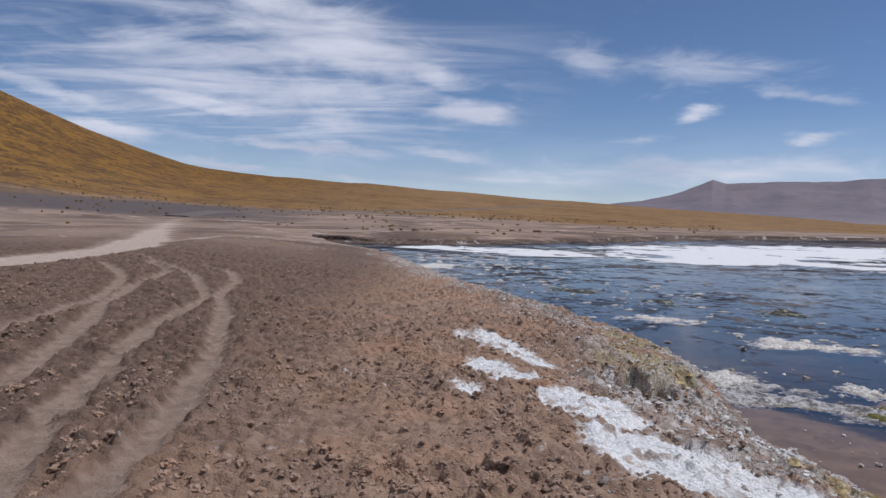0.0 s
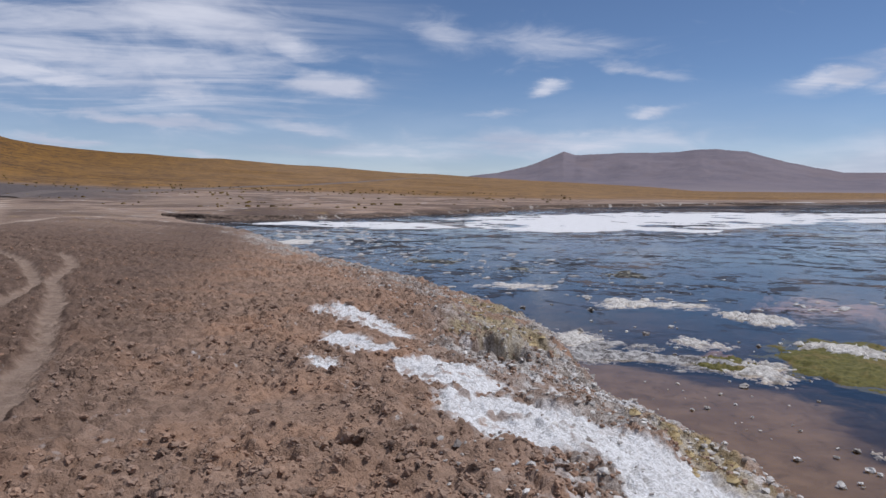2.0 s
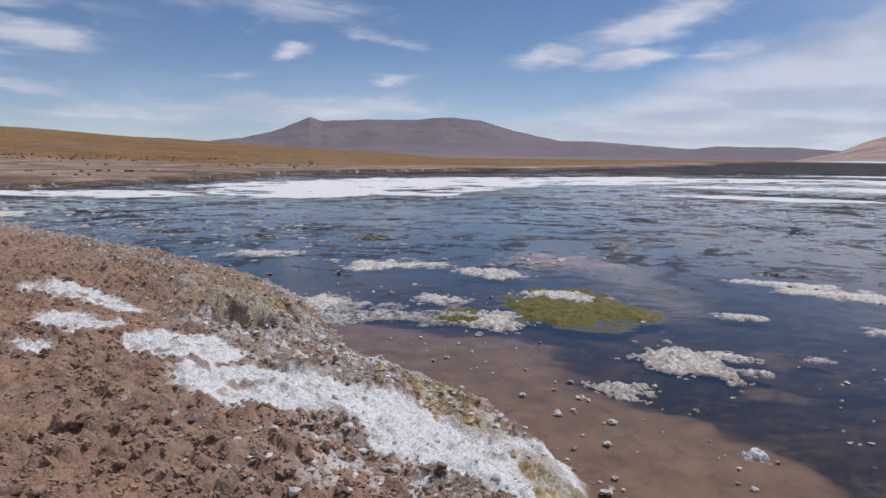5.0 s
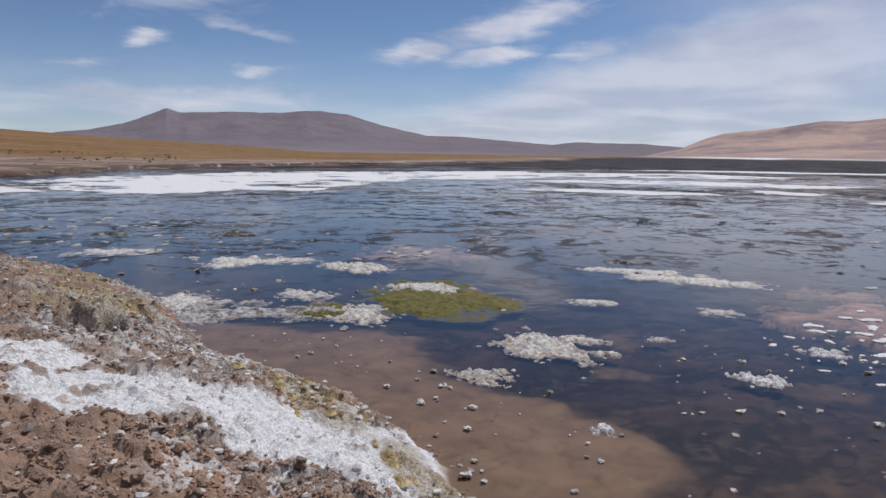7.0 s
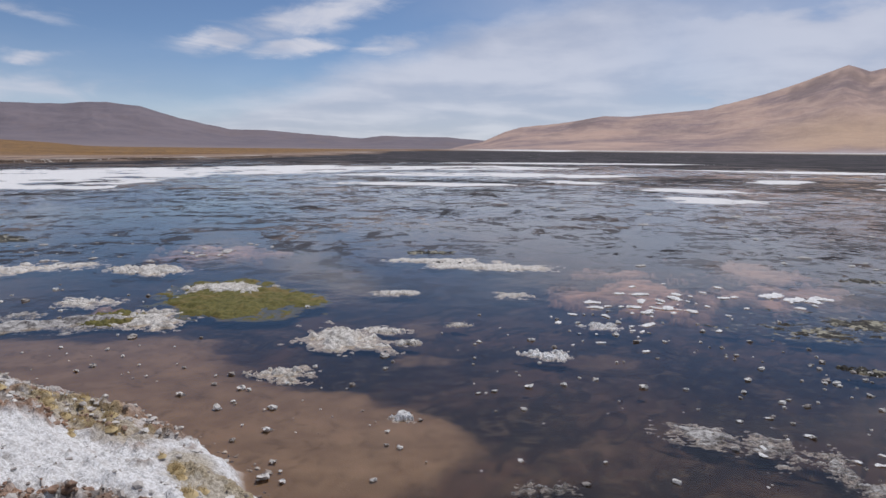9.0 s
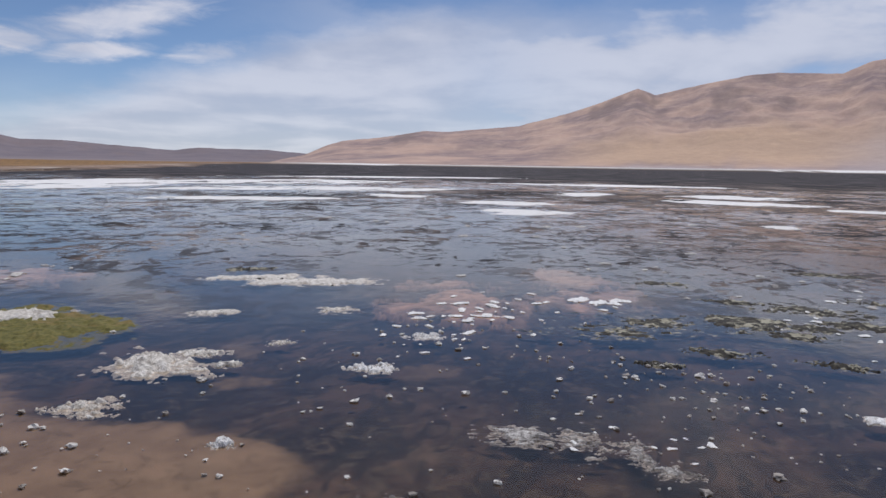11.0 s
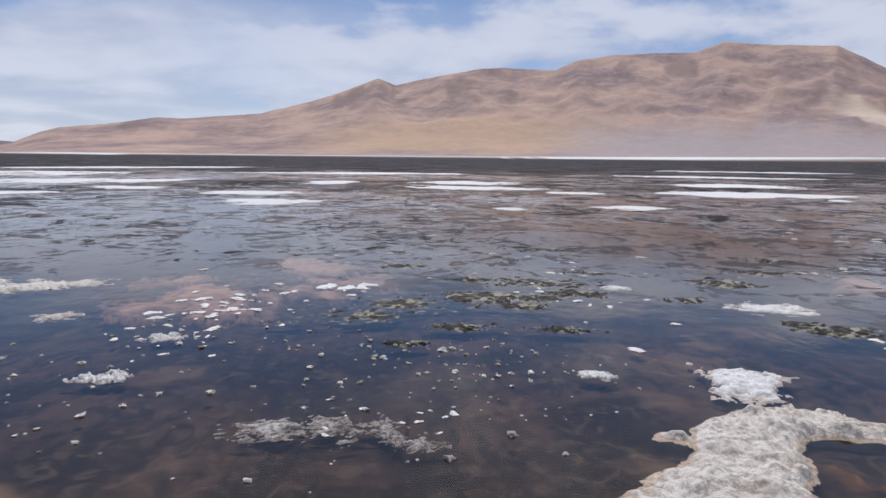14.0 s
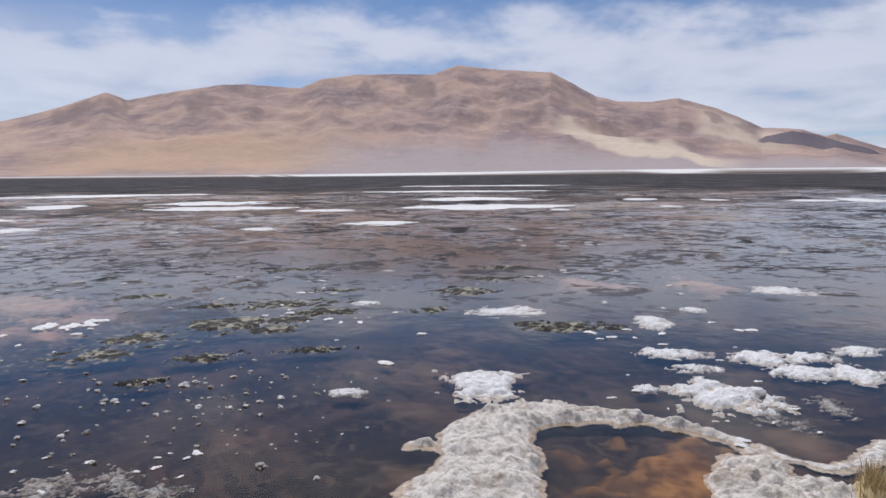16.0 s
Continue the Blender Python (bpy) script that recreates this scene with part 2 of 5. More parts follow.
# skyline of the grass slopes: azimuth, elevation of the crest, its distance
CREST = [(-180, 1.59, 500), (-119.98, 2.15, 450), (-59.91, 12.05, 480), (-31.28, 7.75, 480), (-27.89, 5.99, 490), (-24.29, 4.79, 510), (-20.4, 3.4, 540), (-16.4, 2.74, 580),
         (-10.4, 2.41, 640), (-3.31, 2.08, 700), (5.79, 1.47, 760), (13.79, 1.04, 850), (23.49, 0.52, 950), (32.4, 0.07, 1000), (41.4, -0.29, 1050), (60, -0.15, 1100), (180, 0.6, 1100)]
# bare salt on the slope of the bank: outlines
BANK_SALT = [
    [(0.16, 8.98), (0.56, 8.8), (0.92, 8.18), (1.12, 7.37), (1.01, 7.16), (0.64, 7.65), (0.19, 8.39)],
    [(0.22, 7.26), (0.49, 7.11), (0.78, 6.48), (0.6, 6.34), (0.26, 6.58), (0.18, 6.78)],
    [(0.75, 6.04), (1.02, 6.32), (1.36, 6.31), (1.55, 5.88), (1.61, 5.68), (1.24, 5.41), (0.9, 5.41), (0.74, 5.68)],
    [(0.95, 5.13), (1.23, 5.38), (1.81, 5.48), (2.21, 5.05), (2.74, 4.77), (3.18, 4.34), (3.5, 3.9), (3.4, 3.5), (3.0, 3.3), (2.5, 3.2), (2.35, 3.45), (2.03, 3.65), (1.87, 3.9), (1.9, 4.25), (1.49, 4.3), (1.14, 4.42), (0.86, 4.65)],
    [(0.07, 6.15), (0.21, 6.09), (0.2, 5.79), (0.07, 5.84)],
]
# the brown silt flat under the shallows beside the bank
SILT_FLAT = [(3.2, 2.0), (3.7, 2.5), (4.2, 2.4), (4.8, 2.5), (5.2, 2.9), (5.2, 3.5), (5.2, 4.1), (4.9, 4.7), (4.9, 5.3), (5.4, 6.1), (5.8, 6.9), (5.6, 7.4), (4.9, 7.9), (4.4, 8.8), (3.7, 9.3), (3.0, 9.0), (2.8, 5.0)]
SILT = [(7.61, 5.09, 0.36, 0.65, -50), (6.5, 4.4, 0.5, 0.32, -50), (8.48, 3.99, 0.3, 0.35, -50), (7.74, 2.74, 0.5, 0.65, -50), (5.9, 9.05, 0.5, 0.45, -50), (8.4, -3.2, 1.2, 1.3, -113),
        (7.0, -2.45, 0.6, 0.4, -113), (7.66, -4.3, 0.5, 0.45, -113), (5.3, -1.85, 0.45, 0.45, -112), (4.65, -5.2, 0.4, 0.6, -112), (5.2, 1.9, 0.6, 0.4, -60), (9.8, -4.5, 0.9, 0.6, 0), (6.7, -0.9, 0.5, 0.9, 0)]
OCHRE = [(13.0, 1.36, 1.2, 1.3, -113), (4.6, -3.75, 1.1, 1.0, -114), (10.38, 12.4, 1.8, 1.7, -49), (11.5, 3.5, 1.7, 2.1, -50), (12.0, 1.7, 0.9, 1.4, -50), (14.8, 2.2, 1.1, 1.9, -50),
         (5.9, 9.05, 0.5, 0.4, -50), (12.7, -8.5, 1.2, 0.8, 0), (11.5, -10.5, 1.4, 0.8, 0)]


def shore_distance(x, y):
    """Metres inland from the water's edge, below 0 in the lake."""
    d = off_line(x, y, SHORE, True)
    return np.where(inside(x, y, SHORE), -d, d)


def slope_height(x, y):
    """The grass slopes and hills round the basin."""
    r, a = np.hypot(x, y), np.degrees(np.arctan2(x, y))
    cols = list(zip(*CREST))
    e, rc = np.interp(a, cols[0], cols[1]), np.interp(a, cols[0], cols[2])
    top = np.tan(np.radians(e)) * rc + 1.45
    s = np.clip((r - 62) / (rc - 62), 0, 1) ** 1.6
    return top * s * step(e, 0.0, 0.3) - np.clip(r - rc, 0, None) * 0.03 * step(e, 0.2, 0.8)


def land_height(x, y, d):
    r = np.hypot(x, y)
    far = step(r, 40, 80)
    high = 0.88 * (1 - far) + (0.40 + 0.18 * fbm(x, y, 9, 2, 5)) * far
    low = step(y, 8.5, 14.0) * step(x, 30, 20)
    wide = 3.2 * (1 - far) + 1.4 * far
    drop = 0.46 * low * (1 - far) * (1 - step(d, 2.0, 9.0))
    wob = 0.45 * fbm(x, y, 0.9, 4, 9) * step(d, 0.05, 0.6)
    u = np.clip((d + wob + 0.05) / wide, 0, 1)
    z = WATER + (high - drop) * (1 - (1 - u) ** 1.6)
    z = z + slope_height(x, y) * step(d, 5, 60)
    z = z + 0.05 * fbm(x, y, 3.0, 3, 3) * step(d, 1.5, 4) * (1 - step(r, 60, 120))
    return z


# ---------------------------------------------------------------- materials


def make_ground():
    m, n = material("salt_desert_ground")
    p = n.place()
    salt, dust, grass, gravel = n.attr("cover_a")
    bed, silt, ochre, rubble = n.attr("cover_b")
    big, mid, small = n.noise(p, 0.9, 4), n.noise(p, 6.0, 5, 0.6), n.noise(p, 45.0, 4, 0.65)
    soil = n.mix(n.ramp(mid, 0.3, 0.7), rgb(0.222, 0.146, 0.104), rgb(0.375, 0.254, 0.182))
    soil = n.mix(n.ramp(big, 0.42, 0.68, 0, 0.75), soil, rgb(0.40, 0.240, 0.152))
    soil = n.mix(n.ramp(small, 0.55, 0.8, 0, 0.55), soil, rgb(0.36, 0.29, 0.24))
    speck = n.math("MULTIPLY", n.ramp(n.noise(p, 11.0, 3, 0.6), 0.62, 0.69), n.ramp(n.noise(p, 0.6, 2), 0.45, 0.62))
    soil = n.mix(n.math("MULTIPLY", speck, 0.7), soil, rgb(0.62, 0.59, 0.56))
    sand = n.mix(n.ramp(mid, 0.3, 0.7), rgb(0.235, 0.166, 0.123), rgb(0.33, 0.245, 0.187))
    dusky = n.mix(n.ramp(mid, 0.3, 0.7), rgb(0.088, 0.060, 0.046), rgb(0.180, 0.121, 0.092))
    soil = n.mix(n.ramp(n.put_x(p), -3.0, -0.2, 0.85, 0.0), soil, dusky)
    # dark flecks in the soil colour, painted as shade in the pits between clods
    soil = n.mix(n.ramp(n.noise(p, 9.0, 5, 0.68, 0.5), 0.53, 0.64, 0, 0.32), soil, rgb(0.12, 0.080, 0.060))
    # bands of pale dust and dark earth over the flats further off
    off = n.put("ShaderNodeVectorMath", operation="LENGTH")
    n.set(off.inputs[0], p)
    flats = n.ramp(off.outputs["Value"], 20, 48)
    bands = n.noise(p, 0.10, 6, 0.65, 0.6)
    plain = n.mix(n.ramp(bands, 0.42, 0.60), rgb(0.125, 0.088, 0.070), rgb(0.36, 0.262, 0.20))
    plain = n.mix(n.ramp(n.noise(p, 0.35, 5, 0.7), 0.56, 0.64, 0, 0.6), plain, rgb(0.30, 0.20, 0.085))
    plain = n.mix(n.math("MULTIPLY", n.ramp(n.noise(p, 0.5, 4, 0.65, 0.8), 0.60, 0.66), 0.7), plain, rgb(0.58, 0.54, 0.50))
    soil = n.mix(n.math("MULTIPLY", flats, 0.85), soil, plain)
    sand = n.mix(n.ramp(dust, 0.64, 0.95), sand, n.mix(n.ramp(mid, 0.3, 0.7), rgb(0.40, 0.31, 0.245), rgb(0.54, 0.44, 0.36)))
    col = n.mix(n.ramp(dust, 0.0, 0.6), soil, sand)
    stones = n.mix(n.ramp(n.math("ADD", n.math("MULTIPLY", mid, 0.5), n.math("MULTIPLY", small, 0.5)), 0.38, 0.62), rgb(0.15, 0.115, 0.092), rgb(0.50, 0.455, 0.41))
    col = n.mix(rubble, col, stones)
    grit = n.mix(n.ramp(mid, 0.35, 0.65), rgb(0.085, 0.07, 0.07), rgb(0.14, 0.115, 0.105))
    col = n.mix(gravel, col, grit)
    # tussock grass: gold tufts over tan soil
    tuft = n.ramp(n.math("ADD", n.math("MULTIPLY", n.noise(p, 0.5, 4, 0.75), 0.6), n.math("MULTIPLY", n.noise(p, 0.11, 3, 0.6), 0.4)), 0.455, 0.545)
    tone = n.noise(p, 0.02, 4, 0.6)
    gold = n.mix(n.math("MULTIPLY", n.ramp(tone, 0.30, 0.62, 0.35, 1.0), n.ramp(n.put_x(p), -150, 40)), rgb(0.235, 0.118, 0.022), rgb(0.29, 0.172, 0.072))
    dry = n.mix(tuft, n.mix(n.math("MULTIPLY", n.ramp(tone, 0.35, 0.65, 0.4, 1.0), n.ramp(n.put_x(p), -150, 40)), rgb(0.080, 0.043, 0.016), rgb(0.19, 0.116, 0.062)), gold)
    col = n.mix(grass, col, dry)
    straw = n.mix(n.ramp(small, 0.35, 0.65), rgb(0.24, 0.185, 0.095), rgb(0.43, 0.345, 0.20))
    col = n.mix(ochre, col, straw)
    white = n.mix(n.ramp(small, 0.35, 0.62), rgb(0.58, 0.56, 0.54), rgb(0.84, 0.835, 0.83))
    white = n.mix(n.ramp(n.noise(p, 16.0, 4, 0.65), 0.55, 0.70, 0, 0.45), white, rgb(0.40, 0.35, 0.31))
    col = n.mix(salt, col, white)
    # the bed under the shallow water
    mud = n.mix(n.ramp(n.noise(p, 0.55, 6, 0.62, 1.0), 0.40, 0.68), rgb(0.013, 0.008, 0.008), rgb(0.092, 0.057, 0.042))
    mud = n.mix(n.ramp(n.noise(p, 3.2, 6, 0.68, 1.5), 0.52, 0.64, 0, 0.55), mud, rgb(0.130, 0.095, 0.064))
    mud = n.mix(n.ramp(n.noise(p, 8.0, 6, 0.72, 0.8), 0.50, 0.62, 0, 0.6), mud, rgb(0.080, 0.064, 0.048))
    mud = n.mix(n.ramp(n.noise(n.stretch(p, 1.0, 2.2, 1.0), 1.3, 6, 0.7, 1.6), 0.50, 0.60, 0, 0.75), mud, rgb(0.012, 0.010, 0.011))
    pale = n.mix(n.ramp(n.noise(p, 2.2, 5, 0.6), 0.35, 0.68), rgb(0.220, 0.156, 0.103), rgb(0.300, 0.220, 0.152))
    pale = n.mix(n.ramp(n.noise(p, 5.0, 6, 0.7, 0.8), 0.5, 0.7, 0, 0.55), pale, rgb(0.10, 0.072, 0.038))
    ragged = n.math("MULTIPLY", n.math("SUBTRACT", n.noise(p, 1.7, 7, 0.68, 1.2), 0.5), 1.3)
    silt = n.math("MULTIPLY", silt, n.ramp(n.math("ADD", silt, ragged), 0.12, 0.80))
    away = n.put("ShaderNodeVectorMath", operation="LENGTH")
    n.set(away.inputs[0], p)
    rust = n.mix(n.ramp(n.noise(p, 3.0, 6, 0.68), 0.36, 0.62), rgb(0.135, 0.068, 0.026), rgb(0.46, 0.26, 0.095))
    salmon = n.mix(n.ramp(n.noise(p, 2.4, 6, 0.68, 1.0), 0.36, 0.64), rgb(0.28, 0.186, 0.143), rgb(0.57, 0.385, 0.30))
    rust = n.mix(n.ramp(away.outputs["Value"], 9.3, 11.2), rust, salmon)
    ochre = n.math("MULTIPLY", ochre, n.ramp(n.math("ADD", ochre, ragged), 0.15, 0.5))
    floor = n.mix(ochre, n.mix(silt, mud, pale), rust)
    col = n.mix(bed, col, floor)
    h = n.math("ADD", n.math("MULTIPLY", mid, 0.6), n.math("MULTIPLY", small, 0.55))
    nrm = n.bump(n.math("MULTIPLY", h, n.ramp(bed, 0.2, 0.8, 1.0, 0.12)), 1.0, 0.046)
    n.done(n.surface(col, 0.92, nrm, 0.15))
    return m


def make_water():
    m, n = material("shallow_lake_water")
    p = n.place()
    dist = n.put("ShaderNodeVectorMath", operation="LENGTH")
    n.set(dist.inputs[0], p)
    r = dist.outputs["Value"]
    rip = n.math("ADD", n.math("MULTIPLY", n.noise(n.stretch(p, 1, 1.6, 1), 5.0, 2, 0.5), n.ramp(r, 6, 20, 0.10, 0.7)), n.noise(p, 1.6, 3, 0.6))
    calm = n.math("ADD", n.math("MULTIPLY", n.noise(p, 0.16, 4, 0.6, 0.8), 0.5), n.math("MULTIPLY", n.noise(p, 1.1, 5, 0.65, 1.0), 0.5))
    nrm = n.bump(rip, 0.10, 0.05)
    clear = n.put("ShaderNodeBsdfTransparent")
    clear.inputs[0].default_value = rgb(0.88, 0.82, 0.75)
    gloss = n.put("ShaderNodeBsdfAnisotropic")
    gloss.inputs["Color"].default_value = rgb(1, 1, 1)
    n.set(gloss.inputs["Roughness"], n.ramp(calm, 0.44, 0.56, 0.04, n.ramp(r, 10, 30, 0.06, 0.20)))
    n.set(gloss.inputs["Normal"], nrm)
    fres = n.put("ShaderNodeFresnel")
    fres.inputs[0].default_value = 1.33
    n.set(fres.inputs["Normal"], nrm)
    wet = n.put("ShaderNodeMixShader")
    n.set(wet.inputs[0], fres.outputs[0])
    n.set(wet.inputs[1], clear.outputs[0])
    n.set(wet.inputs[2], gloss.outputs[0])
    # bars of dark mud and pale silt that just break the surface further out
    bars = n.math("ADD", n.math("MULTIPLY", n.noise(p, 0.36, 8, 0.66, 1.2), 0.55), n.math("MULTIPLY", n.noise(p, 2.4, 6, 0.7, 1.0), 0.45))
    wide = n.noise(p, 0.028, 5, 0.6, 0.6)
    limit = n.math("SUBTRACT", n.ramp(r, 7, 22, 0.66, 0.518), n.math("MULTIPLY", n.ramp(wide, 0.40, 0.56), n.ramp(r, 22, 60, 0.0, 0.08)))
    limit = n.math("SUBTRACT", limit, n.ramp(r, 75, 150, 0.0, 0.13))
    over = n.math("SUBTRACT", bars, limit)
    mask = n.ramp(over, 0.0, 0.05)
    tone = n.math("ADD", n.math("MULTIPLY", n.noise(p, 0.12, 4, 0.6), 0.7), n.math("MULTIPLY", n.noise(p, 1.3, 4, 0.6), 0.3))
    colour = n.mix(n.ramp(tone, 0.46, 0.56), rgb(0.022, 0.020, 0.022), rgb(0.12, 0.095, 0.085))
    colour = n.mix(n.ramp(tone, 0.57, 0.64), colour, rgb(0.34, 0.29, 0.26))
    colour = n.mix(n.ramp(r, 80, 160), colour, n.mix(n.ramp(tone, 0.42, 0.60), rgb(0.022, 0.020, 0.024), rgb(0.085, 0.076, 0.078)))
    mudbar = n.surface(colour, 0.85, n.bump(n.noise(p, 5.0, 4, 0.6), 0.5, 0.02), 0.06)
    # soft dark lenses of wet mud lying level with the water
    lens = n.math("ADD", n.math("MULTIPLY", n.noise(p, 0.8, 4, 0.55, 0.9), 0.65), n.math("MULTIPLY", n.noise(p, 3.2, 5, 0.65), 0.35))
    dull = n.math("MULTIPLY", n.math("MULTIPLY", n.ramp(lens, 0.525, 0.60), n.ramp(r, 9, 17)), n.ramp(n.noise(p, 0.06, 3, 0.5), 0.36, 0.54, 0.3, 0.92))
    slick = n.surface(rgb(0.030, 0.025, 0.027), 0.65, nrm, 0.14)
    damp = n.put("ShaderNodeMixShader")
    n.set(damp.inputs[0], dull)
    n.set(damp.inputs[1], wet.outputs[0])
    n.set(damp.inputs[2], slick)
    # thin pale lines of foam and salt dust gathered by the wind
    foam = n.math("MULTIPLY", n.ramp(n.noise(p, 0.9, 7, 0.72, 1.4), 0.60, 0.68), n.math("MULTIPLY", n.ramp(r, 11, 20, 0.0, 0.55), n.ramp(wide, 0.42, 0.58)))
    crumbs = n.surface(rgb(0.48, 0.46, 0.45), 0.8, None, 0.2)
    lines = n.put("ShaderNodeMixShader")
    n.set(lines.inputs[0], foam)
    n.set(lines.inputs[1], damp.outputs[0])
    n.set(lines.inputs[2], crumbs)
    both = n.put("ShaderNodeMixShader")
    n.set(both.inputs[0], mask)
    n.set(both.inputs[1], lines.outputs[0])
    n.set(both.inputs[2], mudbar)
    n.done(both.outputs[0])
    return m


def make_salt(name, low, high, stain, amount, relief=0.03):
    m, n = material(name)
    p = n.place()
    a, b, c = n.noise(p, 14.0, 5, 0.62), n.noise(p, 3.0, 4, 0.6), n.noise(p, 70.0, 3, 0.6)
    col = n.mix(n.ramp(a, 0.3, 0.62), low, high)
    col = n.mix(n.ramp(b, 0.5, 0.75, 0, amount), col, stain)
    nrm = n.bump(n.math("ADD", a, n.math("MULTIPLY", c, 0.5)), 1.0, relief)
    n.done(n.surface(col, 0.85, nrm, 0.2))
    return m


def make_algae():
    m, n = material("green_algae_mat")
    p = n.place()
    a, b = n.noise(p, 18.0, 5, 0.65), n.noise(p, 2.2, 4, 0.6)
    col = n.mix(n.ramp(a, 0.3, 0.7), rgb(0.070, 0.068, 0.016), rgb(0.165, 0.145, 0.038))
    col = n.mix(n.ramp(b, 0.48, 0.72, 0, 0.8), col, rgb(0.20, 0.135, 0.05))
    n.done(n.surface(col, 0.8, n.bump(a, 0.9, 0.02), 0.25))
    return m


def make_dark_algae():
    m, n = material("dark_algae_crust")
    p = n.place()
    a, b = n.noise(p, 9.0, 5, 0.65), n.noise(p, 2.6, 4, 0.6)
    col = n.mix(n.ramp(a, 0.4, 0.65), rgb(0.014, 0.013, 0.012), rgb(0.070, 0.062, 0.046))
    col = n.mix(n.ramp(n.math("ADD", n.math("MULTIPLY", a, 0.5), n.math("MULTIPLY", b, 0.5)), 0.5, 0.58, 0, 0.9), col, rgb(0.36, 0.34, 0.26))
    n.done(n.surface(col, 0.8, n.bump(a, 0.9, 0.03), 0.25))
    return m


def make_stone():
    m, n = material("salt_caked_stone")
    p = n.place()
    up = n.put("ShaderNodeNewGeometry")
    s = n.put("ShaderNodeSeparateXYZ")
    n.set(s.inputs[0], up.outputs["Normal"])
    a = n.noise(p, 25.0, 5, 0.62)
    cake = n.math("MULTIPLY", n.ramp(s.outputs[2], -0.2, 0.25), n.ramp(a, 0.25, 0.5))
    rand = n.put("ShaderNodeObjectInfo").outputs["Random"]
    base = n.mix(rand, rgb(0.20, 0.17, 0.145), rgb(0.52, 0.47, 0.41))
    col = n.mix(n.math("MULTIPLY", cake, n.ramp(rand, 0.1, 0.9, 0.2, 1.0)), base, rgb(0.70, 0.68, 0.645))
    n.done(n.surface(col, 0.85, n.bump(a, 0.8, 0.003), 0.25))
    return m


def make_clod():
    m, n = material("crumbled_soil_clod")
    p = n.place()
    isle = n.put("ShaderNodeNewGeometry").outputs["Random Per Island"]
    a = n.noise(p, 40.0, 4, 0.6)
    mid, big = n.noise(p, 6.0, 5, 0.6), n.noise(p, 0.9, 4)
    col = n.mix(n.ramp(mid, 0.3, 0.7), rgb(0.222, 0.146, 0.104), rgb(0.375, 0.254, 0.182))
    col = n.mix(n.ramp(big, 0.42, 0.68, 0, 0.75), col, rgb(0.40, 0.240, 0.152))
    col = n.mix(n.ramp(isle, 0.0, 1.0, 0.0, 0.35), col, rgb(0.30, 0.235, 0.19))
    n.done(n.surface(col, 0.93, n.bump(a, 0.8, 0.01), 0.15))
    return m


def make_rubble():
    m, n = material("salty_shore_rubble")
    p = n.place()
    isle = n.put("ShaderNodeNewGeometry").outputs["Random Per Island"]
    a = n.noise(p, 40.0, 4, 0.6)
    col = n.mix(isle, rgb(0.20, 0.16, 0.132), rgb(0.68, 0.65, 0.61))
    col = n.mix(n.ramp(a, 0.5, 0.75, 0, 0.5), col, rgb(0.55, 0.52, 0.48))
    n.done(n.surface(col, 0.9, n.bump(a, 0.8, 0.01), 0.2))
    return m


def make_straw():
    m, n = material("dry_straw_grass")
    isle = n.put("ShaderNodeNewGeometry").outputs["Random Per Island"]
    col = n.mix(isle, rgb(0.34, 0.25, 0.11), rgb(0.58, 0.46, 0.26))
    n.done(n.surface(col, 0.8, None, 0.2))
    return m


def make_brush():
    m, n = material("dull_tussock_grass")
    isle = n.put("ShaderNodeNewGeometry").outputs["Random Per Island"]
    col = n.mix(isle, rgb(0.105, 0.072, 0.035), rgb(0.22, 0.145, 0.05))
    n.done(n.surface(col, 0.85, None, 0.15))
    return m


def make_rock(name, low, high, fan, scree):
    m, n = material(name)
    p = n.place()
    apron, ochre, pale, dark = n.attr("cover_a")
    a, b = n.noise(p, 0.004, 6, 0.6), n.noise(n.stretch(p, 1, 1, 0.35), 0.02, 6, 0.65)
    c = n.noise(p, 0.05, 5, 0.65)
    col = n.mix(n.ramp(a, 0.35, 0.68), low, high)
    col = n.mix(n.ramp(b, 0.42, 0.7, 0, 0.5), col, scree)
    col = n.mix(apron, col, fan)
    col = n.mix(ochre, col, rgb(0.55, 0.385, 0.255))
    col = n.mix(pale, col, rgb(0.64, 0.53, 0.42))
    col = n.mix(dark, col, rgb(0.20, 0.155, 0.15))
    col = n.mix(n.ramp(c, 0.3, 0.75, 0, 0.16), col, rgb(0.18, 0.14, 0.135))
    n.done(n.surface(col, 0.95, n.bump(n.math("ADD", b, n.math("MULTIPLY", c, 0.4)), 0.5, 8.0), 0.1))
    return m


GROUND, LAKE = make_ground(), make_water()
SALT = make_salt("white_salt_crust", rgb(0.42, 0.38, 0.33), rgb(0.73, 0.70, 0.655), rgb(0.30, 0.245, 0.19), 0.5)
GREY_SALT = make_salt("greyish_salt_crust", rgb(0.40, 0.35, 0.30), rgb(0.74, 0.69, 0.63), rgb(0.33, 0.26, 0.18), 0.55)
STREAK = make_salt("wet_streaked_salt", rgb(0.08, 0.07, 0.065), rgb(0.52, 0.50, 0.48), rgb(0.04, 0.035, 0.035), 0.85)
FLAT_SALT = make_salt("bright_salt_flat", rgb(0.60, 0.585, 0.57), rgb(0.82, 0.815, 0.81), rgb(0.50, 0.47, 0.44), 0.35)
CHIP_SALT = make_salt("white_salt_chip", rgb(0.66, 0.645, 0.63), rgb(0.84, 0.835, 0.83), rgb(0.56, 0.53, 0.50), 0.3, 0.003)
SCUM_SALT = make_salt("dull_salt_scum", rgb(0.30, 0.28, 0.26), rgb(0.58, 0.56, 0.54), rgb(0.24, 0.21, 0.19), 0.6, 0.006)
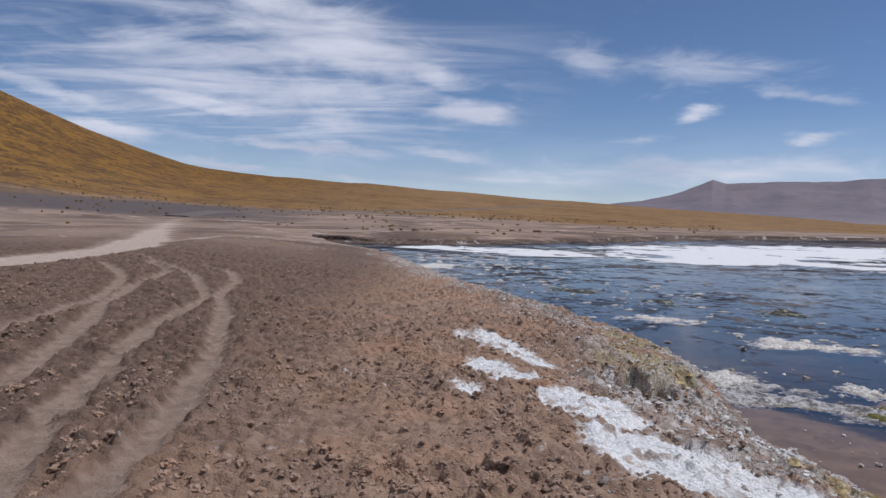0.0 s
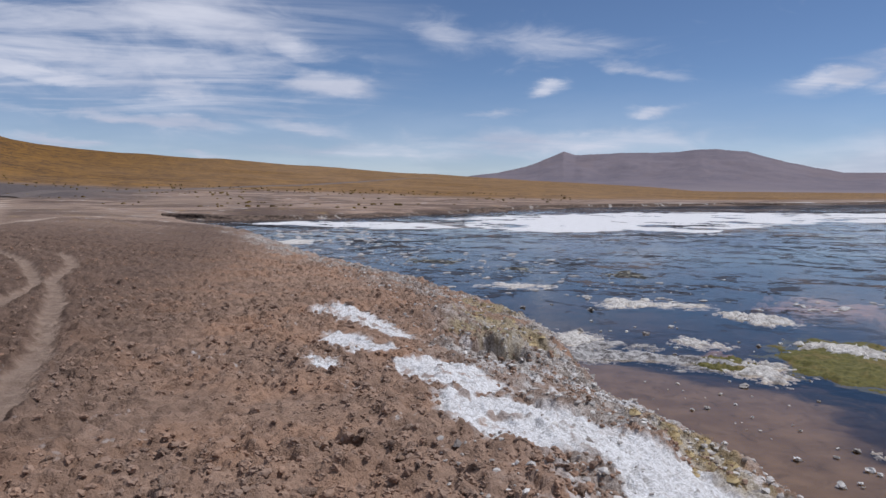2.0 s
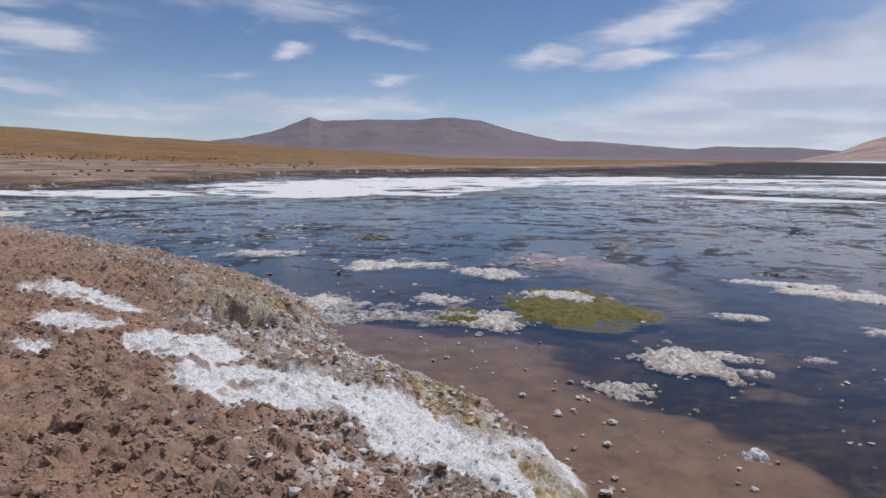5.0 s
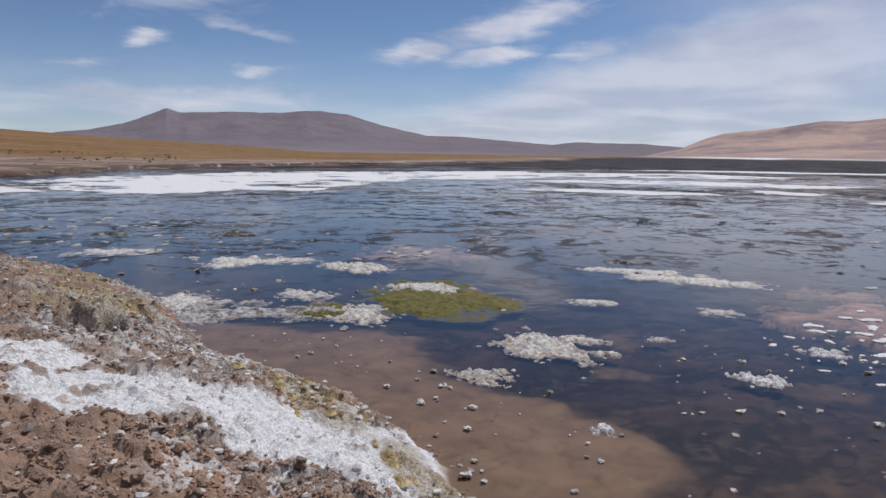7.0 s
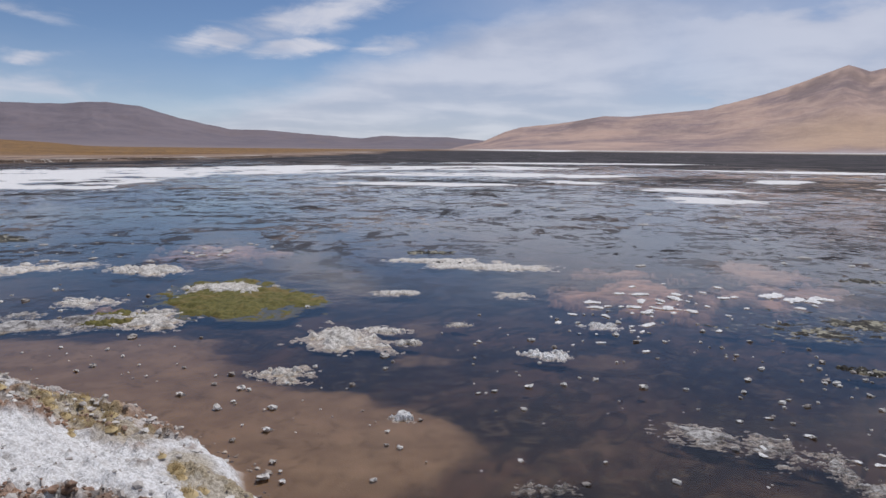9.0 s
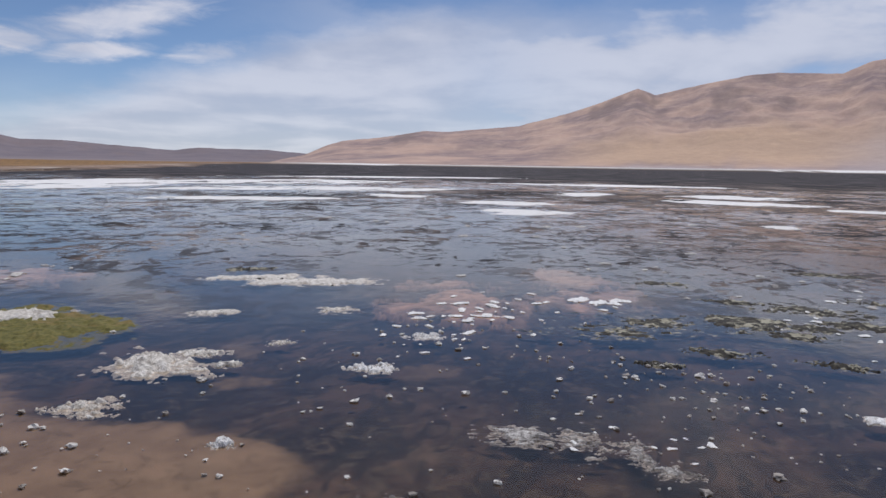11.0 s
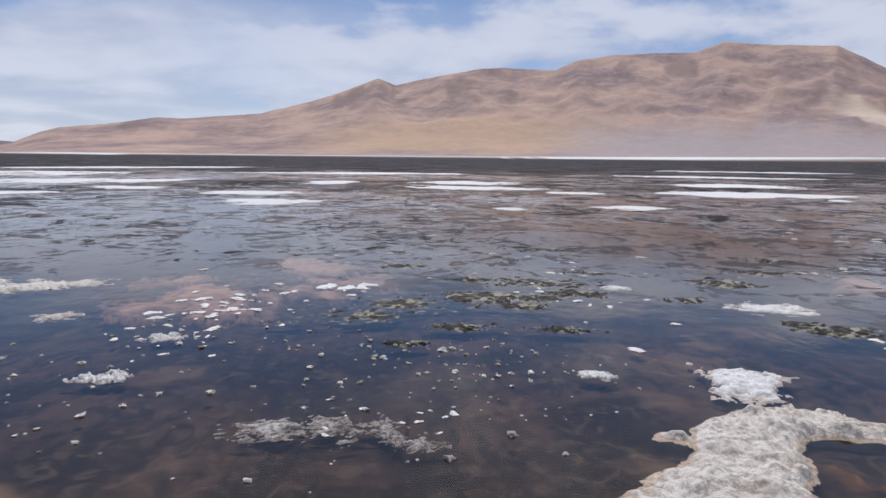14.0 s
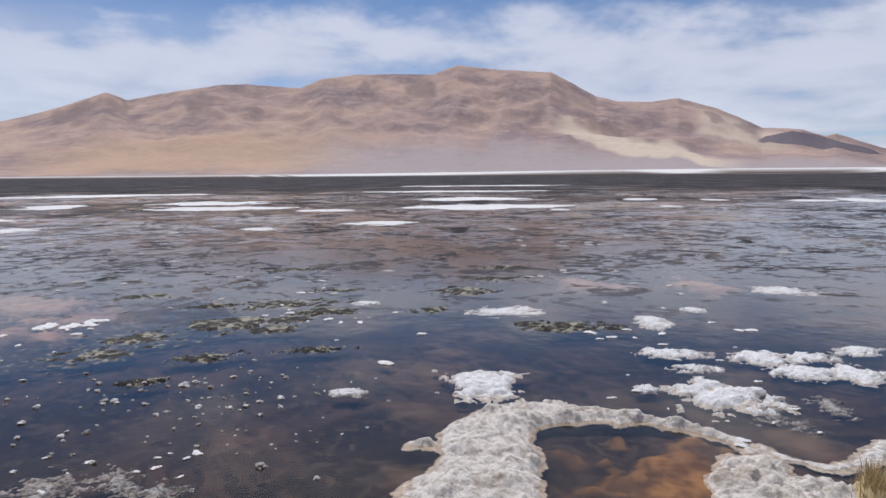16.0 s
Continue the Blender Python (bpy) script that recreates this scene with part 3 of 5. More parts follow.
ALGAE, DARK_ALGAE, STONE = make_algae(), make_dark_algae(), make_stone()
CLOD, RUBBLE, STRAW, BRUSH = make_clod(), make_rubble(), make_straw(), make_brush()

# ---------------------------------------------------------------- mesh helpers


def finish(name, verts, faces, mat, parent=None, smooth=True):
    me = bpy.data.meshes.new(name)
    verts, faces = np.asarray(verts, np.float32), np.asarray(faces, np.int32)
    k = faces.shape[1]
    me.vertices.add(len(verts))
    me.vertices.foreach_set("co", verts.ravel())
    me.loops.add(faces.size)
    me.loops.foreach_set("vertex_index", faces.ravel())
    me.polygons.add(len(faces))
    me.polygons.foreach_set("loop_start", np.arange(0, faces.size, k, dtype=np.int32))
    me.polygons.foreach_set("use_smooth", np.full(len(faces), smooth))
    me.update(calc_edges=True)
    me.materials.append(mat)
    ob = new(name, me)
    if parent:
        ob.parent = parent
    return ob


def add_cover(ob, name, *layers):
    at = ob.data.attributes.new(name, "FLOAT_COLOR", "POINT")
    at.data.foreach_set("color", np.stack([np.clip(v, 0, 1) for v in layers], -1).astype(np.float32).ravel())


def sheet_faces(nx, ny):
    i = np.arange(nx * ny).reshape(ny, nx)
    return np.stack([i[:-1, :-1], i[:-1, 1:], i[1:, 1:], i[1:, :-1]], -1).reshape(-1, 4)


def graded(spans, reach, growth):
    """Coordinates: even steps within the spans (start, end, step), then ever wider steps out to `reach` both ways."""
    mid = np.concatenate([np.arange(a, b, s) for a, b, s in spans] + [[spans[-1][1]]])
    lo, hi, s0, s1 = [], [], spans[0][2], spans[-1][2]
    v = mid[0]
    while v > -reach:
        s0 *= growth
        v -= s0
        lo.append(v)
    v = mid[-1]
    while v < reach:
        s1 *= growth
        v += s1
        hi.append(v)
    return np.concatenate([lo[::-1], mid, hi])


# ---------------------------------------------------------------- ground: one sheet to the horizon

gx = graded([(-9, -4.0, 0.045), (-4.0, 3.7, 0.02), (3.7, 13.5, 0.06)], 4700, 1.09)
gy = graded([(-7.5, 2.3, 0.065), (2.3, 8.4, 0.02), (8.4, 12.0, 0.035), (12.0, 21.0, 0.06)], 4700, 1.09)
X, Y = np.meshgrid(gx, gy)
X, Y = X.ravel(), Y.ravel()
R = np.hypot(X, Y)
A = np.degrees(np.arctan2(X, Y))
D = shore_distance(X, Y)
D = D + 0.10 * fbm(X, Y, 0.5, 3, 21) * step(R, 40, 20) + 1.0 * fbm(X, Y, 14, 3, 22) * step(R, 30, 90) + 4.0 * fbm(X, Y, 20, 3, 22) * step(R, 150, 300)
near = (R < 45)
Z = land_height(X, Y, D)
rut = np.full(X.shape, 9.0)
for line in RUTS:
    rut = np.minimum(rut, off_line(X, Y, line))
rut = rut + 0.05 * fbm(X, Y, 0.4, 2, 31)
in_rut = step(rut + 0.05 * fbm(X, Y, 0.12, 2, 32), 0.18, 0.06)
road = np.minimum(off_line(X, Y, ROAD), off_line(X, Y, SIDE_ROAD) + 0.75) + 0.35 * fbm(X, Y, 2.5, 4, 33)
in_road = step(road, 1.25, 0.7)
worn = np.maximum(in_rut, in_road)
salted = np.zeros(X.shape)
for outline in BANK_SALT:
    edge = within(X, Y, outline) + 0.05 + 0.12 * fbm(X, Y, 0.45, 5, 41, 0.62)
    salted = np.maximum(salted, step(edge + 0.07 * fbm(X, Y, 0.07, 2, 43), -0.04, 0.07))
salted = salted * (1 - 0.75 * step(fbm(X, Y, 0.16, 4, 45, 0.65), 0.22, 0.42))
spread = step(D, 0.05, 0.3) * step(D, 2.1, 1.5) * step(Y, 11.0, 6.0) * step(Y, 1.0, 2.0)
salted = np.maximum(salted, 0.85 * spread * step(fbm(X, Y, 0.2, 4, 46, 0.65) - 0.07 * step(Y, 4.5, 7.0), -0.10, 0.16))
land = step(D, -0.02, 0.1)
lumpy = np.maximum(step(fbm(X, Y, 1.2, 3, 51), -0.35, 0.15) * 0.35 + 0.65, step(rut, 1.0, 0.5))
clods = np.zeros(X.shape)
xn, yn = X[near], Y[near]
bumps = (0.055 + 0.022 * step(yn, 7, 11)) * lumps(xn, yn, 0.17, 61, 0.5) + 0.050 * lumps(xn, yn, 0.085, 64, 0.75) + 0.032 * lumps(xn, yn, 0.045, 67, 0.8) + 0.010 * fbm(xn, yn, 0.05, 2, 63, 0.7)
clods[near] = bumps
Z = Z + clods * land * lumpy * (1 - 0.80 * worn) * (1 - 0.30 * salted)
ridge = step(rut, 0.20, 0.30) * step(rut, 0.48, 0.32)
Z = Z - 0.020 * in_rut * land + 0.008 * ridge * land * (0.5 + 0.8 * fbm(X, Y, 0.3, 3, 65))
rough_slope = step(D, 0.0, 0.3) * step(D, 2.5, 1.6) * (R < 45)
Z[near] += (0.085 * lumps(xn, yn, 0.42, 69, 0.5) + 0.06 * lumps(xn, yn, 0.2, 72, 0.6))[:] * rough_slope[near] * (1 - 0.7 * salted[near])
# hollow worn into the slope of the bank
Z = Z - 0.32 * step(in_oval(X, Y, 2.1, 7.6, 0.36, 0.24, 30) + 0.6 * fbm(X, Y, 0.2, 3, 77), 0, 0.40) + 0.13 * step(in_oval(X, Y, 2.28, 7.98, 0.42, 0.24, 30) + 0.6 * fbm(X, Y, 0.2, 3, 78), 0, 0.5)
# the bed of the lake
bed_z = WATER - 0.03 - 0.09 * step(-D, 0.3, 4.0) + 0.03 * fbm(X, Y, 1.3, 4, 71)
silt = step(within(X, Y, SILT_FLAT) + 0.42 * fbm(X, Y, 1.1, 6, 79, 0.62), -0.22, 0.36) * 0.95
for o in SILT:
    silt = np.maximum(silt, step(in_oval(X, Y, *o) + 1.25 * fbm(X, Y, 0.6, 6, 73, 0.68), 0.0, 0.9) * 0.55)
ochre = np.zeros(X.shape)
for o in OCHRE:
    ochre = np.maximum(ochre, step(in_oval(X, Y, *o) + 1.2 * fbm(X, Y, 0.6, 6, 74, 0.68), -0.08, 0.75) * 0.85)
bed_z = bed_z + 0.05 * np.maximum(silt, ochre)
bed_z = np.where(ochre > 0.55, WATER - 0.012 + 0.030 * (ochre - 0.55) * step(np.hypot(X, Y), 8.5, 10) + 0.02 * np.minimum(fbm(X, Y, 0.25, 4, 75, 0.65), 0), np.minimum(bed_z, WATER - 0.012))
Z = Z + 2.9 * step(R, 800, 1000) * step(D, -90, 130) * step(A, 50, 60)
Z = np.where(D < 0, bed_z, Z)
Z = np.where((D >= 0) & (D < 0.12), bed_z + (Z - bed_z) * D / 0.12, Z)
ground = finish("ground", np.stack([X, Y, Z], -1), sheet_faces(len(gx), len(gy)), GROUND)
grass_from = np.interp(A, [-180, -60, -31, -26, -20, -12, -3, 3, 12, 22, 40], [90, 130, 135, 143, 157, 160, 160, 150, 138, 138, 178])
grass = step(R + 14 * fbm(X, Y, 18, 4, 81) + 5 * fbm(X, Y, 4, 2, 82), grass_from - 12, grass_from + 12) * step(D, 12, 30) * (1 - in_road)
gravel = step(R, 92, 104) * step(R, grass_from + 5, grass_from - 8) * step(A, -8, -17) * step(A, -90, -60)
slope = step(D, 0.02, 0.25) * step(D + 0.5 * fbm(X, Y, 0.7, 3, 91), 2.3, 1.4) * step(R, 60, 30)
tan = np.maximum(in_rut * 0.62, in_road)
tan = np.maximum(tan, step(R, 25, 60) * 0.40 * step(fbm(X, Y, 12, 4, 93), -0.3, 0.5))
far_salt = 0.6 * step(D, 5, 1.5) * step(R, 60, 90) * step(fbm(X, Y, 7, 3, 95), 0.0, 0.4)
far_salt = np.maximum(far_salt, step(R, 700, 900) * step(D, 240, 120) * step(D, -160, 20) * step(A, 56, 64))
salted = np.maximum(salted, far_salt)
strawy = np.zeros(X.shape)
for cx_, cy_, rx_, ry_, turn_ in [(2.71, 9.66, 0.95, 1.3, 10), (2.1, 8.32, 0.6, 0.8, 0), (3.03, 5.15, 0.38, 1.1, 5), (2.96, 3.43, 0.32, 0.8, 0), (3.19, 12.15, 0.7, 1.4, 0), (3.06, 9.04, 0.5, 0.4, 0)]:
    dry = step(in_oval(X, Y, cx_, cy_, rx_, ry_, turn_) + 0.5 * fbm(X, Y, 0.35, 4, 87, 0.62), 0.1, 0.5) * land * 0.85
    strawy = np.maximum(strawy, dry)
stones_on = slope * step(fbm(X, Y, 0.6, 3, 99), -0.35, 0.2)
salted = salted * (1 - 0.8 * strawy)
add_cover(ground, "cover_a", salted * land, tan, grass, gravel)
add_cover(ground, "cover_b", 1 - land, silt, np.where(land > 0.5, strawy, ochre), stones_on)
tagged(ground, "brown crumbly desert ground with salt patches and ruts", "ground", kind="structure")


def ground_z(x, y):
    """Height of the sheet at places within the near part."""
    x, y = np.asarray(x, float), np.asarray(y, float)
    grid = Z.reshape(len(gy), len(gx))
    i, j = np.clip(np.searchsorted(gx, x), 1, len(gx) - 1), np.clip(np.searchsorted(gy, y), 1, len(gy) - 1)
    return np.maximum(grid[j, i], grid[j - 1, i - 1])


# the lake's surface
span = np.array([(-80, -1250, WATER), (1300, -1250, WATER), (1300, 720, WATER), (-80, 720, WATER)])
water = finish("water", span, [[0, 1, 2, 3]], LAKE, smooth=False)
tagged(water, "shallow salt lake water with dark mud bars", "water", kind="structure")

# ---------------------------------------------------------------- the eroded bank across the bay


def make_scarp():
    m, n = material("eroded_mud_bank")
    p = n.place()
    a, b = n.noise(p, 0.9, 5, 0.65), n.noise(n.stretch(p, 1, 1, 3), 3.0, 5, 0.65)
    col = n.mix(n.ramp(b, 0.36, 0.64), rgb(0.060, 0.044, 0.036), rgb(0.20, 0.145, 0.11))
    col = n.mix(n.ramp(a, 0.56, 0.68, 0, 0.8), col, rgb(0.55, 0.51, 0.47))
    n.done(n.surface(col, 0.92, n.bump(b, 0.9, 0.08), 0.12))
    return m


def far_bank():
    pts = [Vector((*p, 0)) for p in FAR_BANK]
    path = []
    for a, b in zip(pts, pts[1:]):
        n_ = int((b - a).length / (0.3 if a.x < 40 else 0.6))
        path += [(a.lerp(b, i / n_), (b - a).normalized()) for i in range(n_)]
    px, py = np.array([q.x for q, _ in path]), np.array([q.y for q, _ in path])
    sx, sy = np.array([d.y for _, d in path]), np.array([-d.x for _, d in path])
    along = np.arange(len(path)) * 0.3
    wob = 1.0 * fbm(along, along * 0, 9.0, 5, 201, 0.6)
    tall = 0.46 + 0.22 * fbm(along, along * 0 + 5, 14.0, 5, 203, 0.6)
    tall = tall * (0.35 + 0.65 * step(fbm(along, along * 0 + 9, 22.0, 3, 205), -0.35, 0.1))
    rows = []
    for out, up in ((0.9, -0.25), (0.55, 0.02), (0.40, 0.12), (0.22, 0.40), (0.16, 0.66), (0.14, 0.90), (-0.10, 1.0), (-0.9, 0.98), (-2.2, 0.70), (-4.0, 0.0)):
        jag = 0.28 * fbm(along, along * 0 + up * 3, 1.3, 4, 207, 0.65) * (0.2 < up + 0.2 < 1.1)
        off = out + wob + jag
        rows.append(np.stack([px + sx * off, py + sy * off, WATER + tall * up + 0.05 * fbm(along, along * 0 + up * 9, 0.9, 3, 209) * (up > 0.1)], -1))
    verts = np.stack(rows, 0).reshape(-1, 3)
    ob = finish("bank", verts, sheet_faces(len(path), len(rows)), make_scarp())
    tagged(ob, "low dark eroded mud bank along the far shore", "bank", kind="structure")


far_bank()

# ---------------------------------------------------------------- mountains


def mountain(name, label, mat, crest, r_base, r_crest, seed, rough, cover):
    """A range: azimuth and elevation of its skyline, from the foot at r_base to the crest at r_crest."""
    az0, az1 = crest[0][0], crest[-1][0]
    a = np.arange(az0, az1, 0.09)
    t = np.concatenate([np.linspace(0, 1, 90), np.linspace(1.03, 1.35, 8)])
    AZ, T = np.meshgrid(a, t)
    AZ, T = AZ.ravel(), T.ravel()
    e = np.interp(AZ, [c[0] for c in crest], [c[1] for c in crest])
    e = e + 0.035 * fbm(AZ, AZ * 0, 0.8, 3, seed) * step(e, 0.2, 1.0)
    rc = r_crest * (1 + 0.06 * fbm(AZ, AZ * 0 + 3, 7.0, 3, seed + 1))
    top = np.tan(np.radians(np.maximum(e, 0))) * rc
    r = r_base + (rc - r_base) * T
    x, y = r * np.sin(np.radians(AZ)), r * np.cos(np.radians(AZ))
    rise = 0.12 * T + 0.88 * np.clip((T - 0.12) / 0.88, 0, 1) ** 1.55
    ridge = 1 - np.abs(fbm(x, y, r_crest * 0.16, 5, seed + 2, 0.55)) * 2.4
    spur = 1 - np.abs(fbm(AZ, T * 3.0, 5.0, 4, seed + 3, 0.5)) * 2.0
    gully = rough * (0.75 * ridge + 0.22 * spur - 0.40) * np.clip((T - 0.34) * 2.4, 0, 1) * np.clip(1.03 - T, 0, 1) * 1.7
    z = top * np.clip(rise + gully, 0, None)
    z = np.where(T > 1, top * np.clip(1.9 - 0.9 * T, 0, 1), z) - 1.0
    ob = finish(name, np.stack([x, y, z], -1), sheet_faces(len(a), len(t)), mat)
    add_cover(ob, "cover_a", *cover(AZ, T, x, y))
    return tagged(ob, label, "mountain", kind="structure")


# rock tones with the distant haze mixed in: bluer, paler, lower in contrast
PURPLE = make_rock("hazed_purple_rock", rgb(0.160, 0.142, 0.165), rgb(0.205, 0.176, 0.195), rgb(0.25, 0.212, 0.215), rgb(0.235, 0.195, 0.20))
RED = make_rock("hazed_red_tan_rock", rgb(0.265, 0.200, 0.200), rgb(0.51, 0.36, 0.29), rgb(0.40, 0.345, 0.345), rgb(0.56, 0.42, 0.335))


def plain_cover(AZ, T, x, y):
    o = np.zeros(AZ.shape)
    return step(T, 0.35, 0.1) * 0.8, o, o, step(fbm(AZ, T * 9, 2.5, 3, 5), 0.1, 0.5) * 0.3


def red_cover(AZ, T, x, y):
    wob = 0.08 * fbm(AZ, T * 8, 3.0, 4, 6)
    apron = step(T + wob, 0.50, 0.28) * step(AZ, 96, 105) * 0.9
    apron = np.maximum(apron, step(T + wob, 0.2, 0.08) * 0.9)
    fan = step(T + wob, 0.62, 0.40) * step(T + wob, 0.12, 0.26) * step(np.abs(AZ - 92), 15, 5) * 0.7
    pale = step(np.abs(T - 0.43 + (AZ - 127) * 0.022 + wob), 0.10, 0.05) * step(AZ, 119, 122) * step(AZ, 135, 131)
    pale = np.maximum(pale, 0.7 * step(np.abs(AZ - 134), 4, 2) * step(np.abs(T - 0.75), 0.25, 0.1))
    dark = step(fbm(AZ, T * 10, 2.2, 4, 8), 0.15, 0.5) * step(T, 0.5, 0.8) * 0.6
    return apron, fan, pale, dark


mountain("mountain_range", "distant purple-grey flat-topped mountain with haze in its colour", PURPLE,
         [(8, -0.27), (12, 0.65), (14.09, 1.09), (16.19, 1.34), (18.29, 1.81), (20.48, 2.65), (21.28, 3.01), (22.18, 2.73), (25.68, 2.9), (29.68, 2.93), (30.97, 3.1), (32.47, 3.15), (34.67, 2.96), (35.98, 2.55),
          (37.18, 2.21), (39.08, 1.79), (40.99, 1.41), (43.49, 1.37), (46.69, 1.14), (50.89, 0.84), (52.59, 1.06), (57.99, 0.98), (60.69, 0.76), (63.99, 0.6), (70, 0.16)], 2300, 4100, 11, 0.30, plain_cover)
mountain("mountain_range", "distant reddish-tan volcanic mountain range", RED,
         [(57, -0.08), (60.49, 0.66), (61.99, 1.32), (63.38, 1.8), (66.98, 2.23), (69.97, 2.71), (71.37, 2.67), (77.47, 3.22), (79.76, 3.81), (80.76, 4.08), (83.25, 4.82), (86.44, 6.07), (87.74, 5.6), (90.04, 6.12),
          (92.03, 6.49), (93.93, 6.86), (96.23, 7.01), (100.24, 6.81), (101.93, 7.49), (105.03, 7.82), (110.63, 7.87), (112.53, 8.55), (115.13, 8.23), (117.14, 8.08), (119.84, 7.87), (121.35, 7.06), (123.36, 5.92),
          (124.96, 5.53), (127.37, 5.4), (129.37, 5.61), (132.17, 4.74), (135.28, 3.27), (137.89, 3.07), (139.29, 2.56), (139.99, 2.72), (143, 1.58), (150, 1.8), (165, 0.92)], 1290, 3000, 23, 0.22, red_cover)
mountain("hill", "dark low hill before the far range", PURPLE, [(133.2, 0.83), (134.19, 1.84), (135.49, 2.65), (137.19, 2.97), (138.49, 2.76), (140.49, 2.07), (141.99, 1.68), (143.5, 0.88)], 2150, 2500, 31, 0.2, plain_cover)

# ---------------------------------------------------------------- salt crusts, algae and stones in the lake


def crust_mesh(cx, cy, hx, hy, turn, mask, height, rough, seed, cells, lift=0.0):
    """A ragged low mound: a fine sheet kept where mask(u, v, x, y) > 0, its rim dipping under the water."""
    nx = max(10, int(cells * math.sqrt(hx / hy)))
    ny = max(10, int(cells * math.sqrt(hy / hx)))
    u, v = np.meshgrid(np.linspace(-1.25, 1.25, nx), np.linspace(-1.25, 1.25, ny))
    u, v = u.ravel() * hx, v.ravel() * hy
    a = radians(turn)
    x, y = cx + u * math.cos(a) - v * math.sin(a), cy + u * math.sin(a) + v * math.cos(a)
    m = mask(u, v, x, y)
    size = min(hx, hy)
    z = 0.62 * height * step(m, 0.0, 0.5) * (0.65 + 0.35 * fbm(x, y, size * 0.35, 4, seed + 3, 0.6)) + rough * fbm(x, y, size * 0.12, 4, seed + 4, 0.7) * step(m, 0.0, 0.2)
    z = z + 1.1 * rough * lumps(x, y, max(size * 0.16, 0.035), seed + 6, 0.8) * step(m, 0.02, 0.25)
    z = z + 0.004 + np.minimum(m, 0) * 0.6 * max(height, 0.03) - 0.012 * step(m, 0.06, 0.0)
    faces = sheet_faces(nx, ny)
    keep = (m[faces] > -0.10).any(1)
    faces = faces[keep]
    used = np.unique(faces)
    back = np.zeros(len(m), np.int64)
    back[used] = np.arange(len(used))
    return np.stack([x[used] - cx, y[used] - cy, z[used] + lift], -1), back[faces]


def salt_patch(name, label, category, mat, spot, seed, height=0.05, rough=0.02, holes=0.0, group="", cells=46, drawn=0.0, fray=0.95):
    cx, cy, hx, hy, turn = spot

    def mask(u, v, x, y):
        m = 1 - np.sqrt((u / hx) ** 2 + (v / hy) ** 2)
        s = min(hx, hy)
        m = m - 0.10 + fray * fbm(u, v, s * 0.9, 6, seed, 0.68)
        if drawn:
            bend = v + 0.35 * s * fbm(u, v, s, 3, seed + 5)
            m = 0.75 * m - drawn + 1.25 * np.abs(fbm(u * 0.32, bend, s * 0.22, 4, seed + 7, 0.6)) + 0.25 * fbm(u, v, s * 0.12, 3, seed + 8)
            return 0.6 * m
        return m - holes * step(fbm(u, v, s * 0.35, 4, seed + 9, 0.6), -0.1, 0.35)

    verts, faces = crust_mesh(cx, cy, hx, hy, turn, mask, height, rough, seed, cells)
    ob = finish(name, verts, faces, mat)
    ob.location = (cx, cy, WATER)
    return tagged(ob, label, category, group)


WHITE_SPOTS = [
    (6.66, 5.55, 0.60, 0.62, -61, 0.16), (7.15, 5.39, 0.24, 0.17, -61, 0.03), (5.18, 5.15, 0.29, 0.25, -61, 0.08), (7.37, 3.16, 0.27, 0.20, -61, 0.05), (8.98, 3.15, 0.24, 0.20, -61, 0.05),
    (7.97, 4.73, 0.16, 0.14, -61, 0.03), (9.18, 6.59, 0.38, 0.24, -60, 0.03), (10.09, 5.01, 0.27, 0.26, -61, 0.03), (6.88, 4.75, 0.15, 0.11, -61, 0.04), (8.16, 11.61, 0.80, 0.62, -60, 0.10),
    (5.89, 8.3, 0.50, 0.50, -61, 0.10), (7.82, 8.98, 0.70, 0.42, -52, 0.14), (5.96, 9.91, 0.40, 0.36, -61, 0.06), (12.34, 7.9, 1.05, 0.36, -60, 0.04), (12.37, 6.59, 1.10, 0.42, -60, 0.04),
    (5.15, 16.66, 0.78, 0.60, -20, 0.05), (6.62, 13.74, 0.66, 0.70, -20, 0.08), (7.64, 13.26, 0.60, 0.50, -20, 0.06), (4.18, 10.51, 0.36, 0.75, -20, 0.08), (-0.15, 31.29, 0.8, 1.6, -19, 0.05),
    (7.31, -3.41, 0.50, 0.62, -113, 0.07), (7.45, -1.94, 0.16, 0.14, -113, 0.03), (5.85, -5.44, 0.53, 0.60, -113, 0.09), (7.47, -6.17, 0.43, 0.26, -113, 0.04), (6.85, -7.0, 0.38, 0.36, -113, 0.05),
    (6.16, -6.97, 0.32, 0.34, -113, 0.05), (6.67, -7.54, 0.40, 0.24, -113, 0.04), (5.9, -7.45, 0.36, 0.42, -113, 0.05), (6.62, -8.39, 0.36, 0.22, -113, 0.04), (9.12, -7.11, 0.24, 0.50, -113, 0.04),
    (4.9, 3.4, 0.11, 0.10, -61, 0.06), (10.83, -5.44, 0.50, 0.45, -113, 0.03), (6.32, -4.94, 0.13, 0.14, -113, 0.03), (6.77, -5.92, 0.26, 0.15, -113, 0.03), (12.45, -3.52, 0.22, 0.20, -113, 0.03),
    (9.7, -8.39, 0.16, 0.26, -113, 0.03), (10.52, -11.33, 0.50, 0.50, -113, 0.03)
]
for i, (x, y, hx, hy, turn, h) in enumerate(WHITE_SPOTS):
    salt_patch("salt_crust", "ragged white salt crust in shallow water", "salt crust", FLAT_SALT if i >= 20 or i in (3, 4, 30) else SALT, (x, y, hx * 1.08, hy, turn), 100 + i * 7, h, 0.22 * h, 0.55, "salt crusts in the lake", 64, (0.0, 0.52)[(i < 20 and i % 5 in (0, 2)) or i in (18, 31, 36)])
